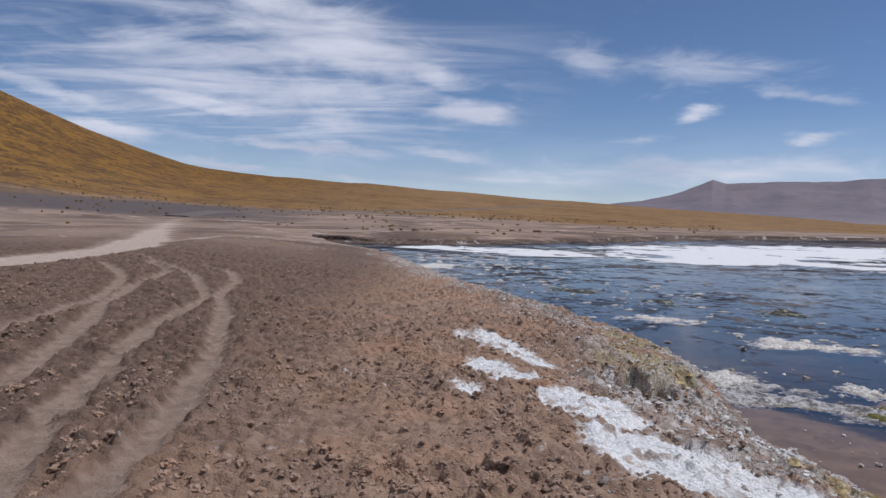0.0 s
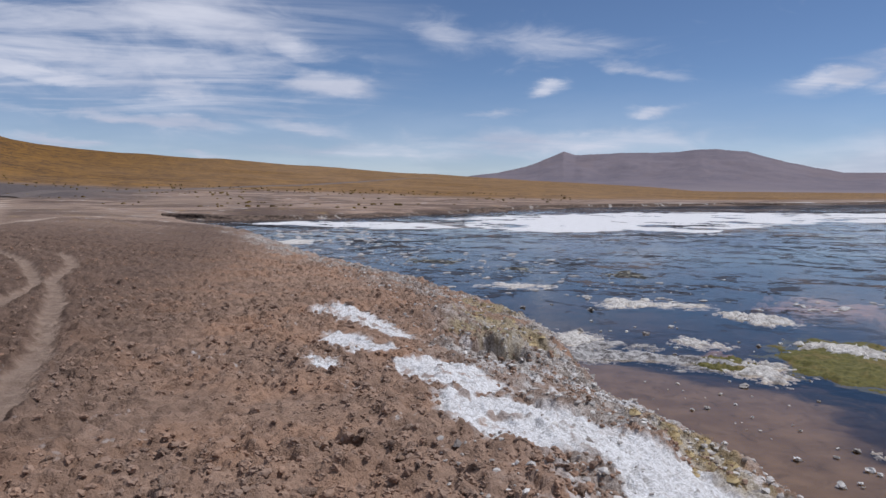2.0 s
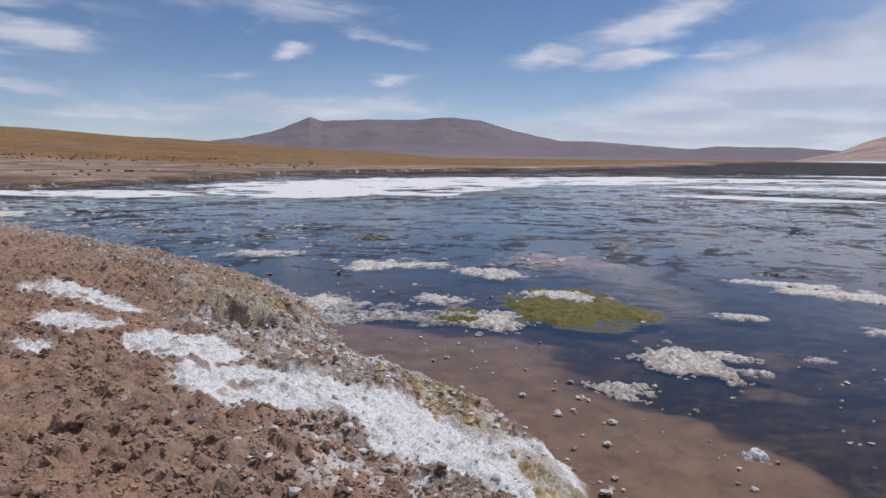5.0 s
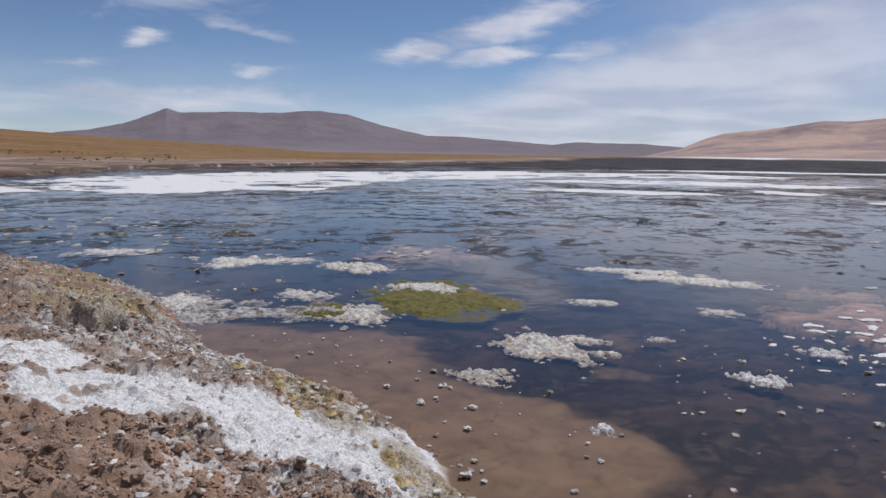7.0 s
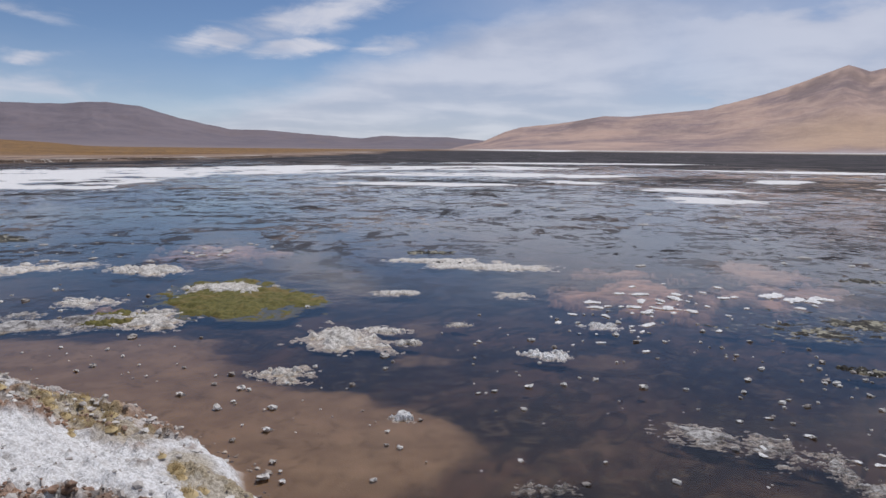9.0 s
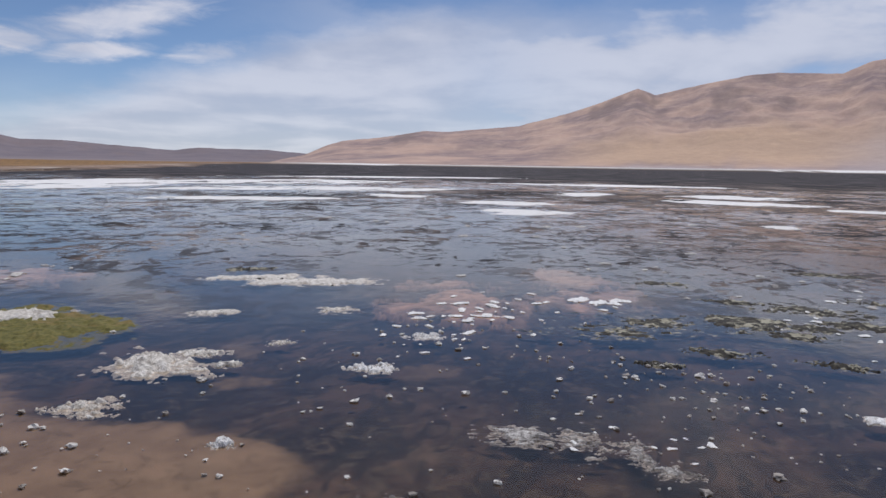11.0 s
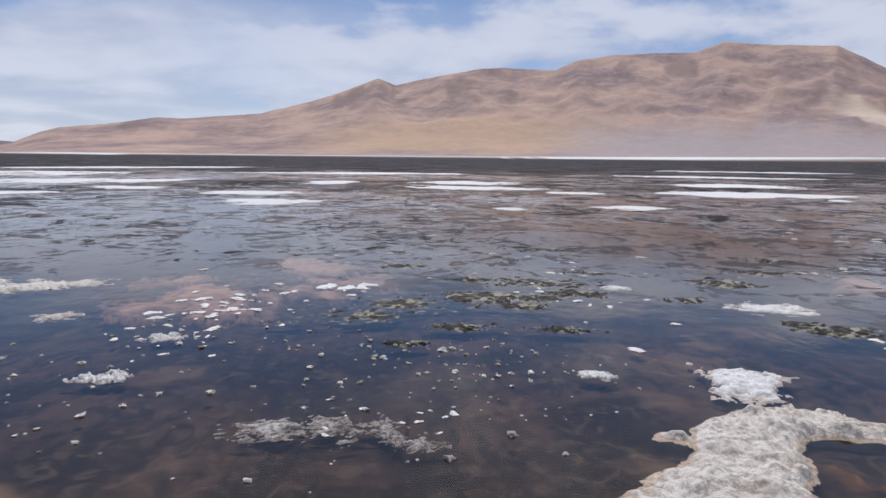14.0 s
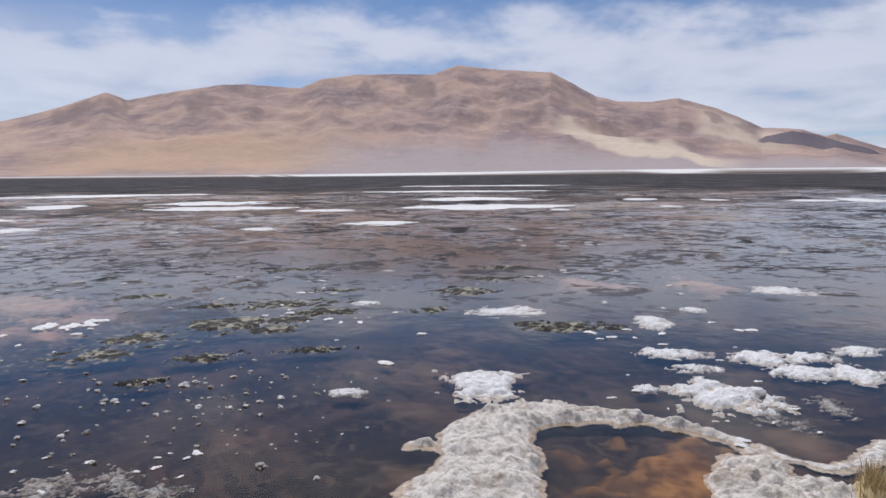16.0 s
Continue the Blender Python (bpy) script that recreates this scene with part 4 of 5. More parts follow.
STREAKS = [(4.05, 9.32, 0.45, 0.5, -30), (4.74, 9.24, 0.45, 0.35, -30), (5.14, 8.54, 0.5, 0.3, -40), (4.32, 10.42, 0.4, 0.6, -20), (5.01, 9.88, 0.3, 0.3, 0), (5.92, 1.14, 0.36, 0.34, -61), (5.98, 0.69, 0.28, 0.36, -61), (5.91, 0.18, 0.18, 0.36, -61), (5.66, -0.09, 0.22, 0.20, -61), (4.39, 1.86, 0.22, 0.14, -61),
           (5.18, -5.46, 0.25, 0.30, -114), (4.84, -5.48, 0.15, 0.24, -114), (5.18, -6.21, 0.20, 0.32, -114)]
for i, spot in enumerate(STREAKS):
    salt_patch("salt_crust", "wet streaky greyish salt crust just breaking the water", "salt crust", STREAK, spot, 400 + i * 5, 0.014, 0.006, 0.0, "streaked crusts in the lake", 90, 0.74)
FIELDS = [
    ([(9.2, 46.5), (14.4, 59), (24, 64), (37, 71), (53, 70), (75, 65), (66, 57), (59, 50), (46, 43), (41, 47), (34, 42.5), (26, 38.4), (19, 34.9), (14.2, 36.2), (10.7, 40.4)], 5.0, 0.45),
    ([(-4, 48.2), (3, 50.8), (9.5, 47.6), (9.5, 41.1), (6.1, 40.6), (3, 42.6), (-0.1, 44.8)], 2.2, 0.35),
    ([(50, 68), (70, 64), (92, 50), (90, 36), (78, 32), (66, 44), (56, 52)], 5.0, 0.75),
    ([(47, 42), (58, 42), (66, 30), (66, 20), (58, 22), (52, 34)], 3.5, 0.7),
]


def salt_field(outline, scale, holes, seed):
    """A wide flat of salt with a frayed rim and gaps."""
    xs, ys = [q[0] for q in outline], [q[1] for q in outline]
    cx, cy = (min(xs) + max(xs)) / 2, (min(ys) + max(ys)) / 2

    def mask(u, v, x, y):
        m = within(x, y, outline) / scale + 0.85 * fbm(x, y, scale * 1.1, 6, seed, 0.66)
        return np.minimum(m, 0.6) - 1.7 * holes * step(fbm(x, y, scale * 0.8, 6, seed + 9, 0.68), 0.06, 0.26)

    verts, faces = crust_mesh(cx, cy, (max(xs) - min(xs)) / 2, (max(ys) - min(ys)) / 2, 0, mask, 0.04, 0.015, seed, 190)
    ob = finish("salt_flat", verts, faces, FLAT_SALT)
    ob.location = (cx, cy, WATER)
    tagged(ob, "broad thin white salt flat on the lake", "salt flat", "salt flats on the lake")


for i, (outline, scale, holes) in enumerate(FIELDS):
    salt_field(outline, scale, holes, 560 + 13 * i)
FLATS = [(63, -3.6, 5.6, 4.6, -106), (53, -3.0, 6.6, 4.2, -106), (61, -27.5, 6.2, 5.5, -107), (46.2, -21.5, 7.2, 4.4, -106), (43.6, 10.4, 3.8, 2.4, -78), (31.6, -3.95, 0.8, 0.8, -105), (32.9, -9.8, 1.9, 1.6, -105),
         (63.1, 7.4, 2.8, 3.2, -106), (39.9, -23.7, 0.7, 1.2, -105), (40.1, -32.6, 0.7, 1.6, -106), (48, -43.3, 1.0, 2.4, -106), (46.5, -10, 1.9, 2.0, -106), (36, 7.4, 3.0, 1.4, -105), (34, 7.1, 1.9, 0.9, -79),
         (41.4, -52.7, 1.8, 5.0, -122), (52.5, -39.1, 1.9, 2.6, -123), (43, -49, 2.7, 2.2, -122), (48.6, 19.3, 2.4, 2.2, -77), (39.5, 26.5, 6.4, 2.6, -60), (49.6, 21, 1.4, 2.0, -42), (59.6, 7.9, 2.2, 2.0, -42),
         (95, 8, 16, 6, -80), (90, -36, 14, 6, -110), (120, 50, 30, 8, -50), (130, -60, 20, 8, -110)]
for i, spot in enumerate(FLATS):
    salt_patch("salt_flat", "broad thin white salt flat on the lake", "salt flat", FLAT_SALT, spot, 600 + i * 11, 0.04, 0.015, 0.25, "salt flats on the lake", 90, 0.0, 0.5)

# ---------------------------------------------------------------- the bent grey crust round the ochre pool


def spine_crust(name, label, mat, spines, height, rough, seed, box, cells):
    """A crust that follows bent spines, each with its half widths at start and end."""
    cx, cy, hx, hy = box

    def mask(u, v, x, y):
        m = np.full(x.shape, -9.0)
        for pts, h0, h1 in spines:
            d = off_line(x, y, pts)
            ends = np.hypot(x - pts[0][0], y - pts[0][1]), np.hypot(x - pts[-1][0], y - pts[-1][1])
            half = h0 + (h1 - h0) * ends[0] / (ends[0] + ends[1] + 1e-6)
            m = np.maximum(m, (half - d) / 0.32)
        return m + 0.34 * fbm(x, y, 0.30, 5, seed, 0.66)

    verts, faces = crust_mesh(cx, cy, hx, hy, 0, mask, height, rough, seed, cells)
    ob = finish(name, verts, faces, mat)
    ob.location = (cx, cy, WATER)
    return tagged(ob, label, "salt crust" if name == "salt_crust" else "rubble")


spine_crust("salt_crust", "thick grey-white crust curling round an ochre pool", GREY_SALT,
            [([(3.7, -1.55), (4.3, -1.85), (4.75, -2.2)], 0.62, 0.46), ([(4.75, -2.2), (5.3, -2.6), (5.75, -2.75)], 0.44, 0.40), ([(5.75, -2.75), (6.05, -3.1), (6.1, -3.45)], 0.40, 0.30),
             ([(6.1, -3.45), (5.9, -3.85), (5.6, -4.25)], 0.30, 0.13), ([(5.6, -4.25), (5.2, -4.53), (4.8, -4.68), (4.5, -4.62)], 0.13, 0.06), ([(5.75, -2.25), (5.8, -2.1)], 0.10, 0.07)],
            0.12, 0.055, 811, (5.0, -3.2, 1.6, 1.9), 250)
spine_crust("salt_crust", "yellowish white crust shelf at the shore", GREY_SALT,
            [([(3.17, -3.39), (3.69, -3.86), (4.15, -4.17), (4.36, -4.44)], 0.42, 0.20), ([(3.59, -4.01), (3.85, -4.54)], 0.3, 0.2)], 0.10, 0.042, 823, (3.7, -3.9, 0.9, 0.8), 150)
spine_crust("salt_crust", "thin white looping salt rim in dark water", SALT,
            [([(4.63, -4.77), (4.37, -4.77), (4.12, -4.94), (4.09, -5.3), (4.29, -5.8)], 0.07, 0.06)], 0.04, 0.015, 831, (4.2, -5.1, 0.5, 0.7), 110)

spine_crust("rubble_spit", "low spit of dark mud and salty rubble at the shore", STREAK,
            [([(3.86, 9.5), (4.54, 9.33), (5.23, 8.92), (5.78, 8.51)], 0.30, 0.16), ([(4.04, 9.87), (4.71, 10.16)], 0.2, 0.1)], 0.07, 0.03, 841, (4.9, 9.7, 1.25, 1.2), 170)

# ---------------------------------------------------------------- algae

salt_patch("algae_mat", "yellow-green algae mat in shallow water", "algae", ALGAE, (7.54, 8.48, 1.4, 1.25, -60), 907, 0.05, 0.03, 0.25, "", 120)
salt_patch("algae_mat", "thin yellow-green algae mat beside a salt crust", "algae", ALGAE, (5.58, 8.69, 0.55, 0.42, -40), 911, 0.04, 0.025, 0.3, "", 80)
DARK_BARS = [(10.15, 0.91, 1.0, 0.52, -75), (12.93, -5.66, 0.75, 0.5, -116), (9.55, -0.63, 0.45, 0.25, -85), (10.83, -1.56, 0.7, 0.28, -95), (11.93, -2.7, 0.6, 0.3, -100), (9.4, -1.97, 0.5, 0.16, -100),
             (11.39, -4.37, 0.5, 0.25, -110), (8.7, 0.08, 0.3, 0.14, -85), (14.06, -3.33, 0.8, 0.3, -105), (15.86, -7.95, 0.8, 0.4, -120), (13.21, 8.68, 0.6, 0.22, -50), (12.17, 7.73, 0.45, 0.2, -60),
             (14.88, 0.18, 0.9, 0.35, -90), (13.29, -0.94, 0.5, 0.25, -90), (17.64, -3.14, 1.0, 0.4, -100), (11.06, 0.18, 1.3, 0.6, -85), (11.65, -1.25, 1.2, 0.5, -95), (12.95, -2.29, 1.4, 0.5, -100), (14.29, -6.96, 1.2, 0.5, -115), (9.35, -5.84, 0.8, 0.4, -115), (8.93, 18.19, 0.8, 1.0, -20), (6.34, 20.15, 0.8, 0.9, -20), (4.44, 22.57, 1.0, 1.2, -20)]
for i, spot in enumerate(DARK_BARS):
    salt_patch("algae_bar", "dark algae crust flecked with pale salt", "algae", DARK_ALGAE, spot, 930 + 7 * i, 0.022, 0.016, 0.4, "dark algae bars in the lake", 76, (0.62, 0.0, 0.56)[i % 3])

# ---------------------------------------------------------------- small salt chips, in fields

CHIP_FIELDS = [(10.92, 2.88, 1.3, 0.9, 44, 0.11), (12.34, 1.19, 0.5, 0.3, 10, 0.17), (10.74, 12.34, 1.2, 0.9, 18, 0.10), (8.79, 2.87, 0.9, 0.9, 12, 0.06), (8.55, -6.8, 2.4, 1.6, 20, 0.08), (13.71, -7.93, 3.0, 2.2, 22, 0.10),
               (12.37, -3.12, 2.6, 2.2, 24, 0.09), (16.95, -1.05, 3.0, 4.0, 20, 0.11), (21.76, -13.08, 5.0, 4.0, 22, 0.16), (7.06, 15.47, 2.6, 3.0, 44, 0.09), (5.49, 20.96, 2.6, 4.0, 60, 0.11), (3.53, 28.06, 2.6, 5.0, 70, 0.15), (0.86, 35.31, 3.0, 6.0, 70, 0.20),
               (5.36, -5.07, 0.9, 0.8, 12, 0.05), (6.25, 0.18, 0.5, 0.9, 12, 0.05), (24.34, 4.03, 6.0, 8.0, 18, 0.18)]
CHIP_MESHES = []
for k in range(8):
    hx, hy = 1.0, 0.30 + 0.35 * rng.random()

    def chip_mask(u, v, x, y, k=k, hx=hx, hy=hy):
        return 1 - np.sqrt((u / hx) ** 2 + (v / hy) ** 2) - 0.1 + 0.9 * fbm(u, v, 0.6, 4, 50 + k, 0.6)

    verts, faces = crust_mesh(0, 0, hx, hy, 0, chip_mask, 0.12, 0.05, 70 + k, 20)
    chip = finish("salt_chip", verts, faces, CHIP_SALT)
    CHIP_MESHES.append(chip.data)
    bpy.data.objects.remove(chip)
far_v, far_f, far_n = [], [], 0
for cx, cy, sx, sy, count, size in CHIP_FIELDS:
    for _ in range(count):
        x, y = cx + sx * rng.normal() * 0.6, cy + sy * rng.normal() * 0.6
        me = CHIP_MESHES[rng.integers(8)]
        s = size * (0.4 + 0.9 * rng.random() ** 2)
        m = pose(x, y, WATER + 0.008 + 0.03 * s, 0, 0, rng.uniform(0, 360)) @ Matrix.Diagonal((s, s, s * 1.6, 1))
        if shore_distance(np.array([x]), np.array([y]))[0] > -0.15:
            continue
        if math.hypot(cx, cy) < 14:
            ob = new("salt_chip", me)
            ob.matrix_basis = m
            tagged(ob, "small white salt chip in shallow water", "salt crust", "salt chips in the lake")
        else:
            far_v += [(m @ q.co)[:] for q in me.vertices]
            far_f += [[far_n + k for k in q.vertices] for q in me.polygons]
            far_n = len(far_v)
scum = finish("salt_scum", far_v, far_f, SCUM_SALT)
tagged(scum, "many small pale salt chips far out", "salt crust", kind="stuff")

# ---------------------------------------------------------------- stones


def lump(seed, detail, flat, rough):
    """A knobbly stone of about unit size."""
    bm = bmesh.new()
    bmesh.ops.create_icosphere(bm, subdivisions=detail, radius=1.0)
    for v in bm.verts:
        k = noise.fractal(v.co * 1.3 + Vector((seed * 3.1, seed, 0)), 1.0, 2.0, 3) * rough
        v.co *= 1 + k
        v.co.z *= flat
        v.co.x *= 1.15
    co = np.array([v.co[:] for v in bm.verts])
    fa = np.array([[v.index for v in f.verts] for f in bm.faces])
    bm.free()
    return co, fa


STONE_MESHES = []
for k in range(7):
    co, fa = lump(k + 1, 2, 0.55, 0.85)
    stone = finish("stone", co, fa, STONE, smooth=False)
    STONE_MESHES.append(stone.data)
    bpy.data.objects.remove(stone)


def put_stone(x, y, size, sunk=0.25):
    ob = new("stone", STONE_MESHES[rng.integers(7)])
    ob.matrix_basis = pose(x, y, WATER + size * (0.62 - sunk) * 0.5, rng.uniform(-12, 12), rng.uniform(-12, 12), rng.uniform(0, 360)) @ Matrix.Diagonal((size, size, size, 1))
    tagged(ob, "salt-caked grey stone lying in shallow water", "stone", "stones in the shallows")


STONES = [(4.88, 5.53, 0.045), (4.64, 5.11, 0.05), (4.2, 5.45, 0.05), (4.16, 4.89, 0.055), (4.43, 4.48, 0.05), (4.05, 4.16, 0.05), (3.75, 4.23, 0.03), (3.65, 3.68, 0.035), (3.43, 3.55, 0.06), (3.47, 3.4, 0.03),
          (4.38, 3.06, 0.03), (3.83, 2.89, 0.03), (6.27, 4.64, 0.06), (6.23, 2.86, 0.05), (6.85, 1.92, 0.055), (7.8, 3.58, 0.05), (4.68, 2.18, 0.03), (4.6, 1.63, 0.035), (4.98, 1.12, 0.04),
          (5.34, -0.31, 0.05), (8.37, -0.34, 0.07), (5.8, -0.83, 0.06), (3.44, 8.29, 0.11)]
for x, y, size in STONES:
    put_stone(x, y, size * 0.72)
for cx, cy, sx, sy, count, size in [(7.69, -0.33, 1.3, 1.3, 95, 0.026), (8.66, 1.18, 1.2, 1.6, 45, 0.03), (6.56, 3.55, 1.3, 1.6, 35, 0.024), (4.54, 4.51, 0.7, 1.4, 30, 0.018), (4.19, 7.18, 0.6, 1.4, 22, 0.022),
                                    (9, 2.87, 0.8, 0.5, 14, 0.035), (6.01, 8.69, 1.0, 1.5, 22, 0.03), (5.35, 11.89, 1.0, 2.5, 20, 0.045), (7.12, -1.45, 1.2, 1.2, 25, 0.022), (6.03, 0.98, 0.8, 1.2, 16, 0.02)]:
    for _ in range(count):
        x, y = cx + sx * rng.normal() * 0.7, cy + sy * rng.normal() * 0.7
        if shore_distance(np.array([x]), np.array([y]))[0] < -0.1:
            put_stone(x, y, size * (0.4 + 0.9 * rng.random() ** 2))

# ---------------------------------------------------------------- loose clods and rubble on the bank


def scatter(name, mat, xs, ys, sizes, sink, seed, flat=0.65, detail=1):
    """Many small lumps in one mesh, lying on the ground sheet."""
    shapes = [lump(seed + k, detail, flat, 0.8) for k in range(9)]
    local = np.random.default_rng(seed)
    verts, faces, base = [], [], 0
    zs = ground_z(xs, ys)
    pick, turn = local.integers(0, 9, len(xs)), local.uniform(0, 6.283, len(xs))
    for k in range(9):
        co, fa = shapes[k]
        w_ = np.where(pick == k)[0]
        if not len(w_):
            continue
        c, s_ = np.cos(turn[w_])[:, None], np.sin(turn[w_])[:, None]
        px, py, pz = co[:, 0][None], co[:, 1][None], co[:, 2][None]
        sz = sizes[w_][:, None]
        vx = xs[w_][:, None] + sz * (px * c - py * s_)
        vy = ys[w_][:, None] + sz * (px * s_ + py * c)
        vz = zs[w_][:, None] + sz * (pz + flat * (1 - 2 * sink))
        verts.append(np.stack([vx, vy, vz], -1).reshape(-1, 3))
        faces.append((fa[None] + (np.arange(len(w_)) * len(co))[:, None, None]).reshape(-1, 3) + base)
        base += len(w_) * len(co)
    return finish(name, np.concatenate(verts), np.concatenate(faces), mat, smooth=False)


def near_ruts(xs, ys):
    d = np.full(xs.shape, 9.0)
    for line in RUTS:
        d = np.minimum(d, off_line(xs, ys, line))
    return np.minimum(d, off_line(xs, ys, ROAD) - 1.0)


def on_salt(xs, ys):
    d = np.full(xs.shape, 9.0)
    for outline in BANK_SALT:
        d = np.minimum(d, -within(xs, ys, outline))
    return d


N = 34000
ys = 2.6 + 16.0 * rng.random(N) ** 1.55
xs = -0.72 * (ys + 1.0) + rng.random(N) * (0.72 * (ys + 1.0) + 3.4)
ok = (shore_distance(xs, ys) > 0.5) & (near_ruts(xs, ys) > 0.22) & (on_salt(xs, ys) > 0.02) & (fbm(xs, ys, 1.2, 3, 51) + rng.normal(0, 0.25, N) > -0.15)
xs, ys = xs[ok], ys[ok]
clods = scatter("soil_clods", CLOD, xs, ys, 0.006 + 0.022 * rng.random(len(xs)) ** 2.6, 0.58, 301, 0.75, 2)
tagged(clods, "loose brown crumbly soil clods on the bank", "soil clods", kind="stuff")
N = 16000
ys = 1.0 + 21.0 * rng.random(N) ** 1.5
xs = 0.5 + 4.2 * rng.random(N)
d = shore_distance(xs, ys)
ok = (d > -0.12) & (d < 2.6) & ((on_salt(xs, ys) > 0.0) | (rng.random(N) < 0.12)) & (rng.random(N) < np.interp(d, [-0.12, 0.3, 1.6, 2.6], [0.55, 1.0, 0.7, 0.1]))
xs, ys = xs[ok], ys[ok]
stones = scatter("shore_rubble", RUBBLE, xs, ys, 0.007 + 0.026 * rng.random(len(xs)) ** 3, 0.45, 331)
tagged(stones, "pale salty rubble on the slope of the bank", "rubble", kind="stuff")

# ---------------------------------------------------------------- dry grass


def grass_mesh(seed, blades, height, spread):
    local = np.random.default_rng(seed)
    verts, faces = [], []
    for _ in range(blades):
        a, lean = local.uniform(0, 6.283), local.uniform(0.1, 0.9)
        h = height * local.uniform(0.5, 1.1)
        bx, by = spread * local.normal(0, 0.4), spread * local.normal(0, 0.4)
        wx, wy = -math.sin(a) * 0.0022, math.cos(a) * 0.0022
        k = len(verts)
        for t, wide in ((0, 1.0), (0.5, 0.8), (1.0, 0.15)):
            out = lean * h * t * t
            x, y, z = bx + math.cos(a) * out, by + math.sin(a) * out, h * t * (1 - 0.25 * lean * t) - 0.01
            verts += [(x - wx * wide, y - wy * wide, z), (x + wx * wide, y + wy * wide, z)]
        faces += [(k, k + 1, k + 3, k + 2), (k + 2, k + 3, k + 5, k + 4)]
    # the low clump of roots that holds the blades
    k = len(verts)
    for ring, up in ((1.15, -0.03), (0.8, 0.012), (0.35, 0.022)):
        verts += [(spread * ring * math.cos(j * 0.7854) * local.uniform(0.8, 1.1), spread * ring * math.sin(j * 0.7854) * local.uniform(0.8, 1.1), up) for j in range(8)]
    for q in (0, 8):
        faces += [(k + q + j, k + q + (j + 1) % 8, k + q + 8 + (j + 1) % 8, k + q + 8 + j) for j in range(8)]
    faces += [(k + 16, k + 17, k + 18, k + 19), (k + 16, k + 19, k + 20, k + 23), (k + 20, k + 21, k + 22, k + 23)]
    return verts, faces


TUFTS = []
for k in range(4):
    v, f = grass_mesh(500 + k, 150, 0.10, 0.10)
    tuft = finish("grass_tuft", v, f, STRAW)
    TUFTS.append(tuft.data)
    bpy.data.objects.remove(tuft)
spots = []
for cx, cy, sx, sy, count in [(2.71, 10.02, 0.6, 1.0, 20), (2.15, 8.32, 0.4, 0.35, 8), (2.93, 5.15, 0.25, 0.6, 16), (3.06, 3.53, 0.3, 0.5, 10), (2.87, 2.75, 0.25, 0.4, 8)]:
    for _ in range(count):
        spots.append((cx + sx * rng.normal() * 0.6, cy + sy * rng.normal() * 0.6))
for x, y in spots:
    if shore_distance(np.array([x]), np.array([y]))[0] < 0.1:
        continue
    z = float(ground_z(x, y))
    ob = new("grass_tuft", TUFTS[rng.integers(4)])
    s = rng.uniform(0.35, 0.7)
    ob.matrix_basis = pose(x, y, z - 0.005, 0, 0, rng.uniform(0, 360)) @ Matrix.Diagonal((s, s, s * 0.8, 1))
    tagged(ob, "short dry straw-coloured grass tuft on the bank", "grass tuft", "grass tufts on the bank")
for x, y in [(3.68, -4.87), (3.6, -4.77), (3.77, -5.01)]:
    ob = new("grass_tuft", TUFTS[rng.integers(4)])
    ob.matrix_basis = pose(x, y, WATER + 0.02, 0, 0, rng.uniform(0, 360)) @ Matrix.Diagonal((1.4, 1.4, 1.9, 1))
    tagged(ob, "dry pale grass tuft at the water's edge", "grass tuft", "grass tufts by the crust")

# tussocks over the flats and the foot of the hill
v, f = [], []
count = 0
while count < 420:
    r, a = 55 + 130 * rng.random(), radians(rng.uniform(-40, 22))
    x, y = r * math.sin(a), r * math.cos(a)
    arr = np.array([x]), np.array([y])
    if shore_distance(*arr)[0] < 6 or off_line(*arr, ROAD)[0] < 2.5 or float(fbm(*arr, 16, 3, 81)[0]) + 0.004 * (r - 110) < 0:
        continue
    z = float(ground_z(x, y)) - 0.15
    h, wd = rng.uniform(0.05, 0.18), rng.uniform(0.12, 0.32)
    k = len(v)
    ring = 6
    for j in range(ring):
        b = 6.283 * j / ring + rng.uniform(-0.3, 0.3)
        v.append((x + wd * math.cos(b), y + wd * math.sin(b), z))
    for j in range(ring):
        b = 6.283 * j / ring + rng.uniform(-0.3, 0.3)
        v.append((x + 0.75 * wd * math.cos(b), y + 0.75 * wd * math.sin(b), z + 0.15 + h * rng.uniform(0.5, 1.0)))
    v.append((x, y, z + 0.15 + h))
    for j in range(ring):
        n_ = (j + 1) % ring
        f += [(k + j, k + n_, k + ring + n_), (k + j, k + ring + n_, k + ring + j), (k + ring + j, k + ring + n_, k + 2 * ring)]
    count += 1
tussocks = finish("tussock_grass", v, f, BRUSH, smooth=False)
tagged(tussocks, "scattered dry golden tussock grass on the flats", "grass", kind="stuff")

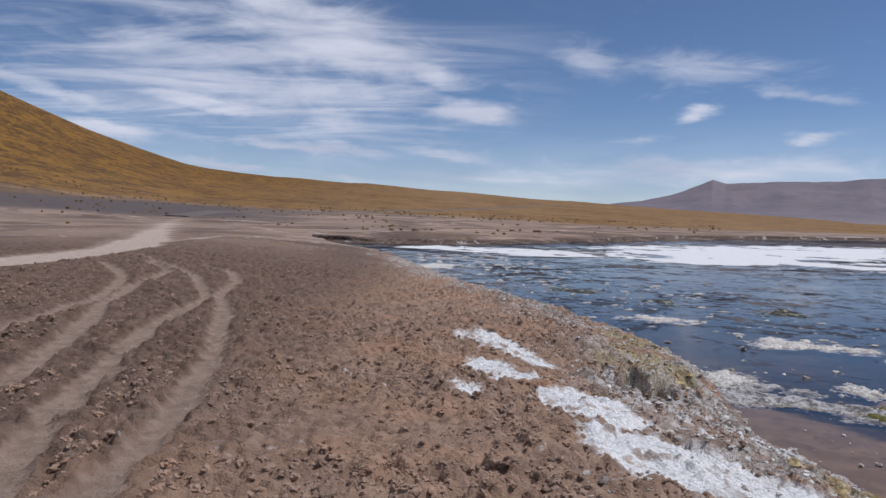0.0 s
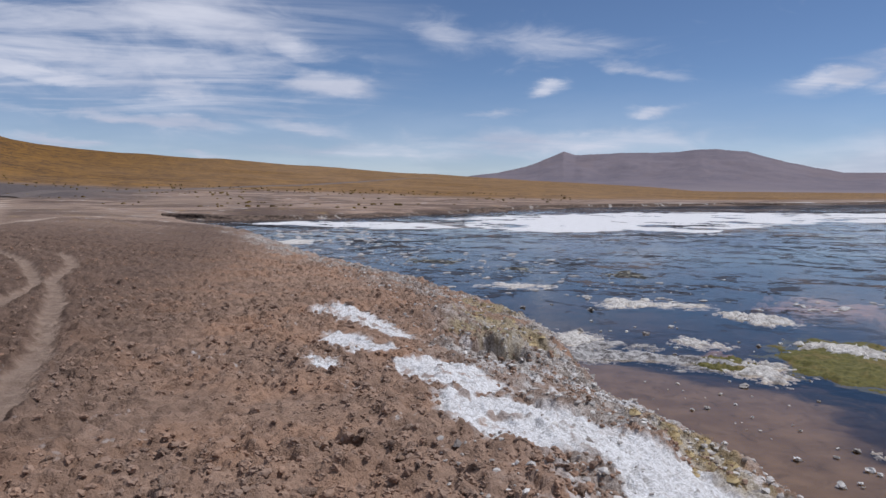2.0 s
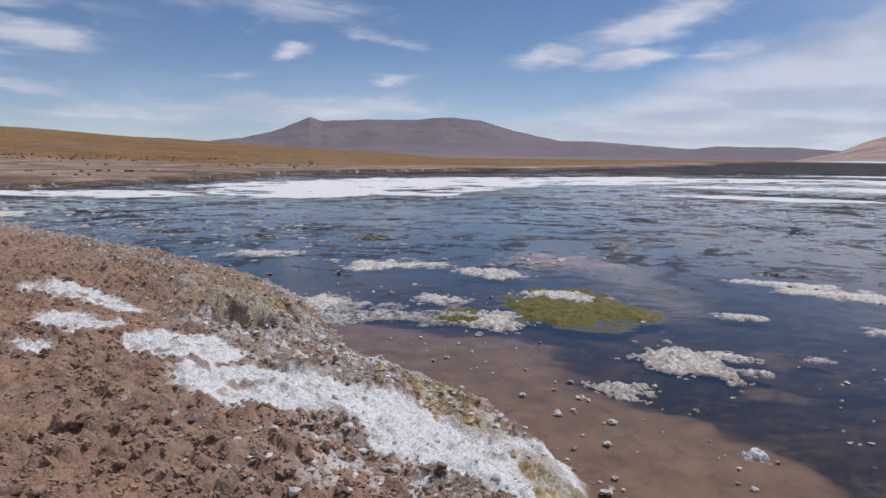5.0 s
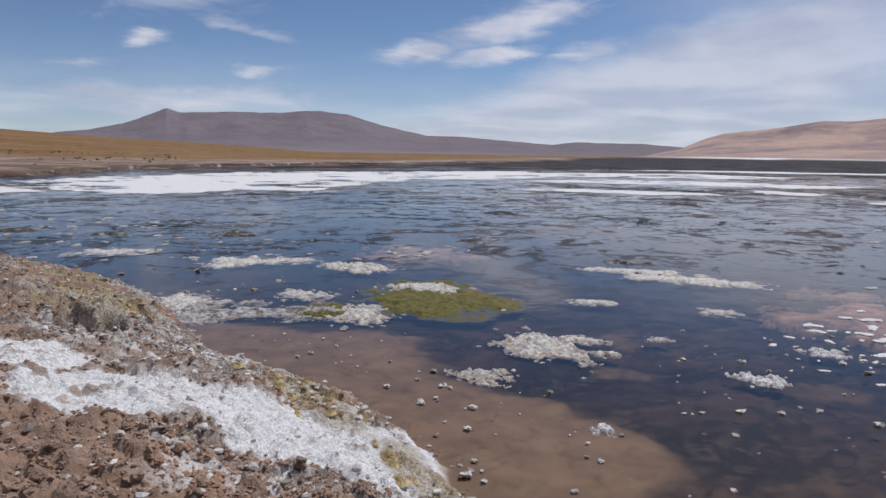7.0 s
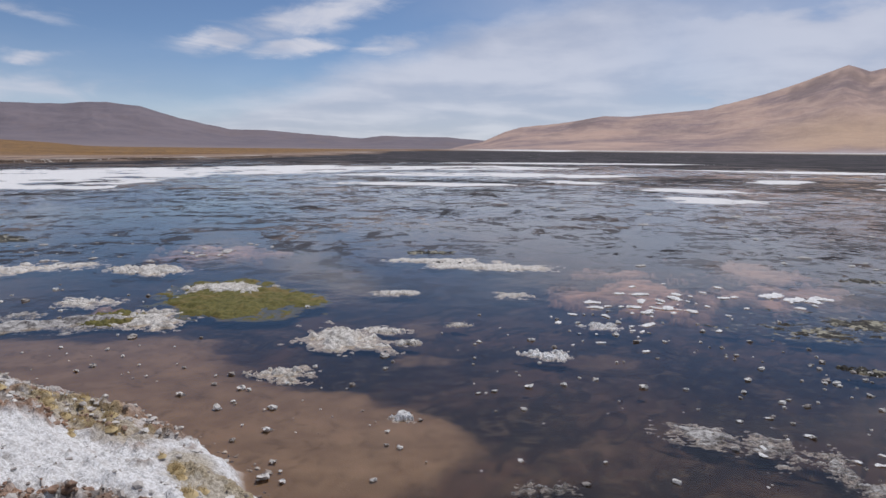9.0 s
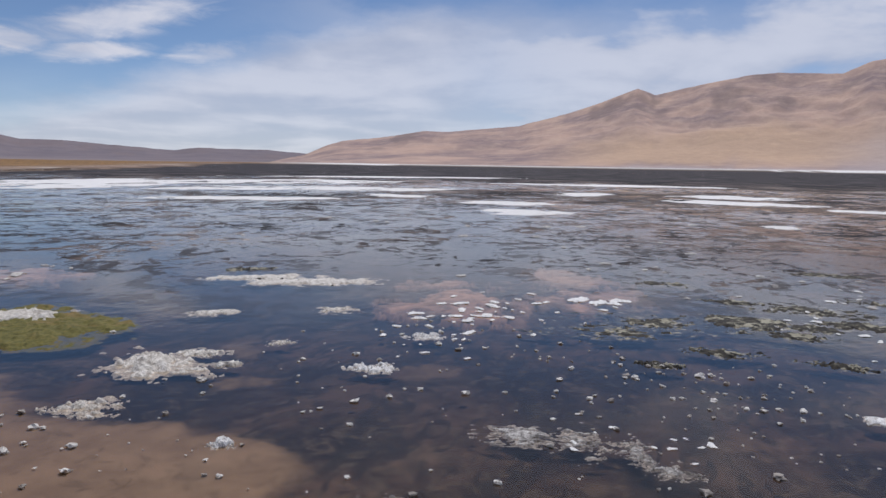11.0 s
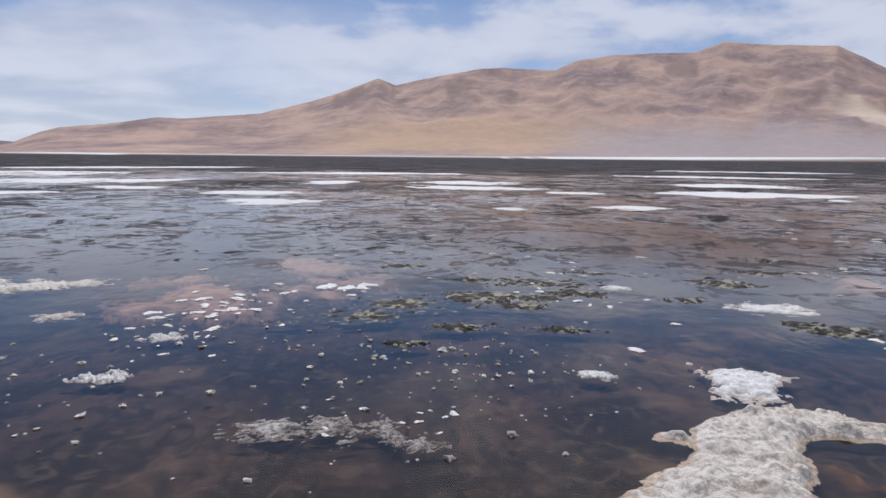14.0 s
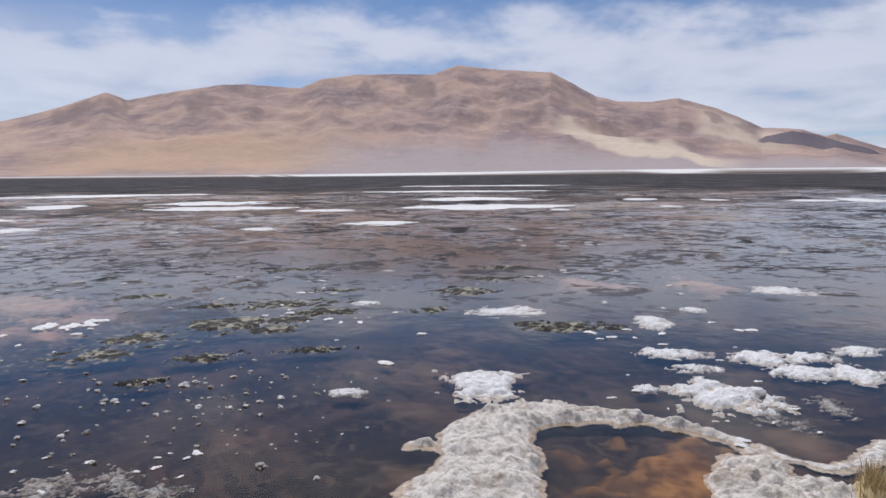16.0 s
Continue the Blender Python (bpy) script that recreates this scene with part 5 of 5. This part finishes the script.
# larger clods, one by one
CLOD_MESHES = []
for k in range(6):
    co, fa = lump(40 + k, 3, 0.7, 1.2)
    clod = finish("earth_clod", co, fa, CLOD)
    CLOD_MESHES.append(clod.data)
    bpy.data.objects.remove(clod)
placed = 0
while placed < 110:
    y = 2.7 + 6.5 * rng.random() ** 1.4
    x = -0.6 * (y + 1) + rng.random() * (0.6 * (y + 1) + 2.3)
    arr = np.array([x]), np.array([y])
    if shore_distance(*arr)[0] < 0.9 or near_ruts(*arr)[0] < 0.35 or on_salt(*arr)[0] < 0.05 or float(fbm(*arr, 1.2, 3, 51)[0]) < -0.1:
        continue
    size = rng.uniform(0.018, 0.038)
    ob = new("earth_clod", CLOD_MESHES[rng.integers(6)])
    ob.matrix_basis = pose(x, y, float(ground_z(x, y)) + size * 0.05, rng.uniform(-20, 20), rng.uniform(-20, 20), rng.uniform(0, 360)) @ Matrix.Diagonal((size, size * 0.8, size * 0.8, 1))
    tagged(ob, "crumbly brown earth clod on the bank", "clod", "large clods on the bank")
    placed += 1

# the gravel road along the grass slope


def ribbon(name, label, line, half, mat, lift, seed):
    pts = [Vector((*p, 0)) for p in line]
    path = []
    for a, b in zip(pts, pts[1:]):
        n_ = max(2, int((b - a).length / 4))
        path += [a.lerp(b, i / n_) for i in range(n_)]
    path.append(pts[-1])
    verts = []
    for i, q in enumerate(path):
        d = (path[min(i + 1, len(path) - 1)] - path[max(i - 1, 0)]).normalized()
        side = Vector((-d.y, d.x, 0))
        wob = 0.35 * half * float(fbm(np.array([q.x]), np.array([q.y]), 14, 2, seed)[0])
        for k in (-1.0, -0.4, 0.4, 1.0):
            v_ = q + side * (k * (half + wob))
            verts.append((v_.x, v_.y, float(smooth_z(v_.x, v_.y)) + (lift if abs(k) < 0.9 else -0.3)))
    faces = [(4 * i + k, 4 * i + k + 1, 4 * i + k + 5, 4 * i + k + 4) for i in range(len(path) - 1) for k in range(3)]
    ob = finish(name, verts, faces, mat)
    return tagged(ob, label, "road", kind="structure")


def smooth_z(x, y):
    """Height of the sheet between its points."""
    grid = Z.reshape(len(gy), len(gx))
    i, j = int(np.clip(np.searchsorted(gx, x), 1, len(gx) - 1)), int(np.clip(np.searchsorted(gy, y), 1, len(gy) - 1))
    u, v_ = (x - gx[i - 1]) / (gx[i] - gx[i - 1]), (y - gy[j - 1]) / (gy[j] - gy[j - 1])
    return (grid[j - 1, i - 1] * (1 - u) + grid[j - 1, i] * u) * (1 - v_) + (grid[j, i - 1] * (1 - u) + grid[j, i] * u) * v_


GRAVEL = make_salt("dark_road_gravel", rgb(0.10, 0.082, 0.075), rgb(0.165, 0.135, 0.12), rgb(0.22, 0.17, 0.14), 0.5)
ribbon("road", "dark gravel road crossing the grass slope", TRACK, 2.6, GRAVEL, 0.14, 3)
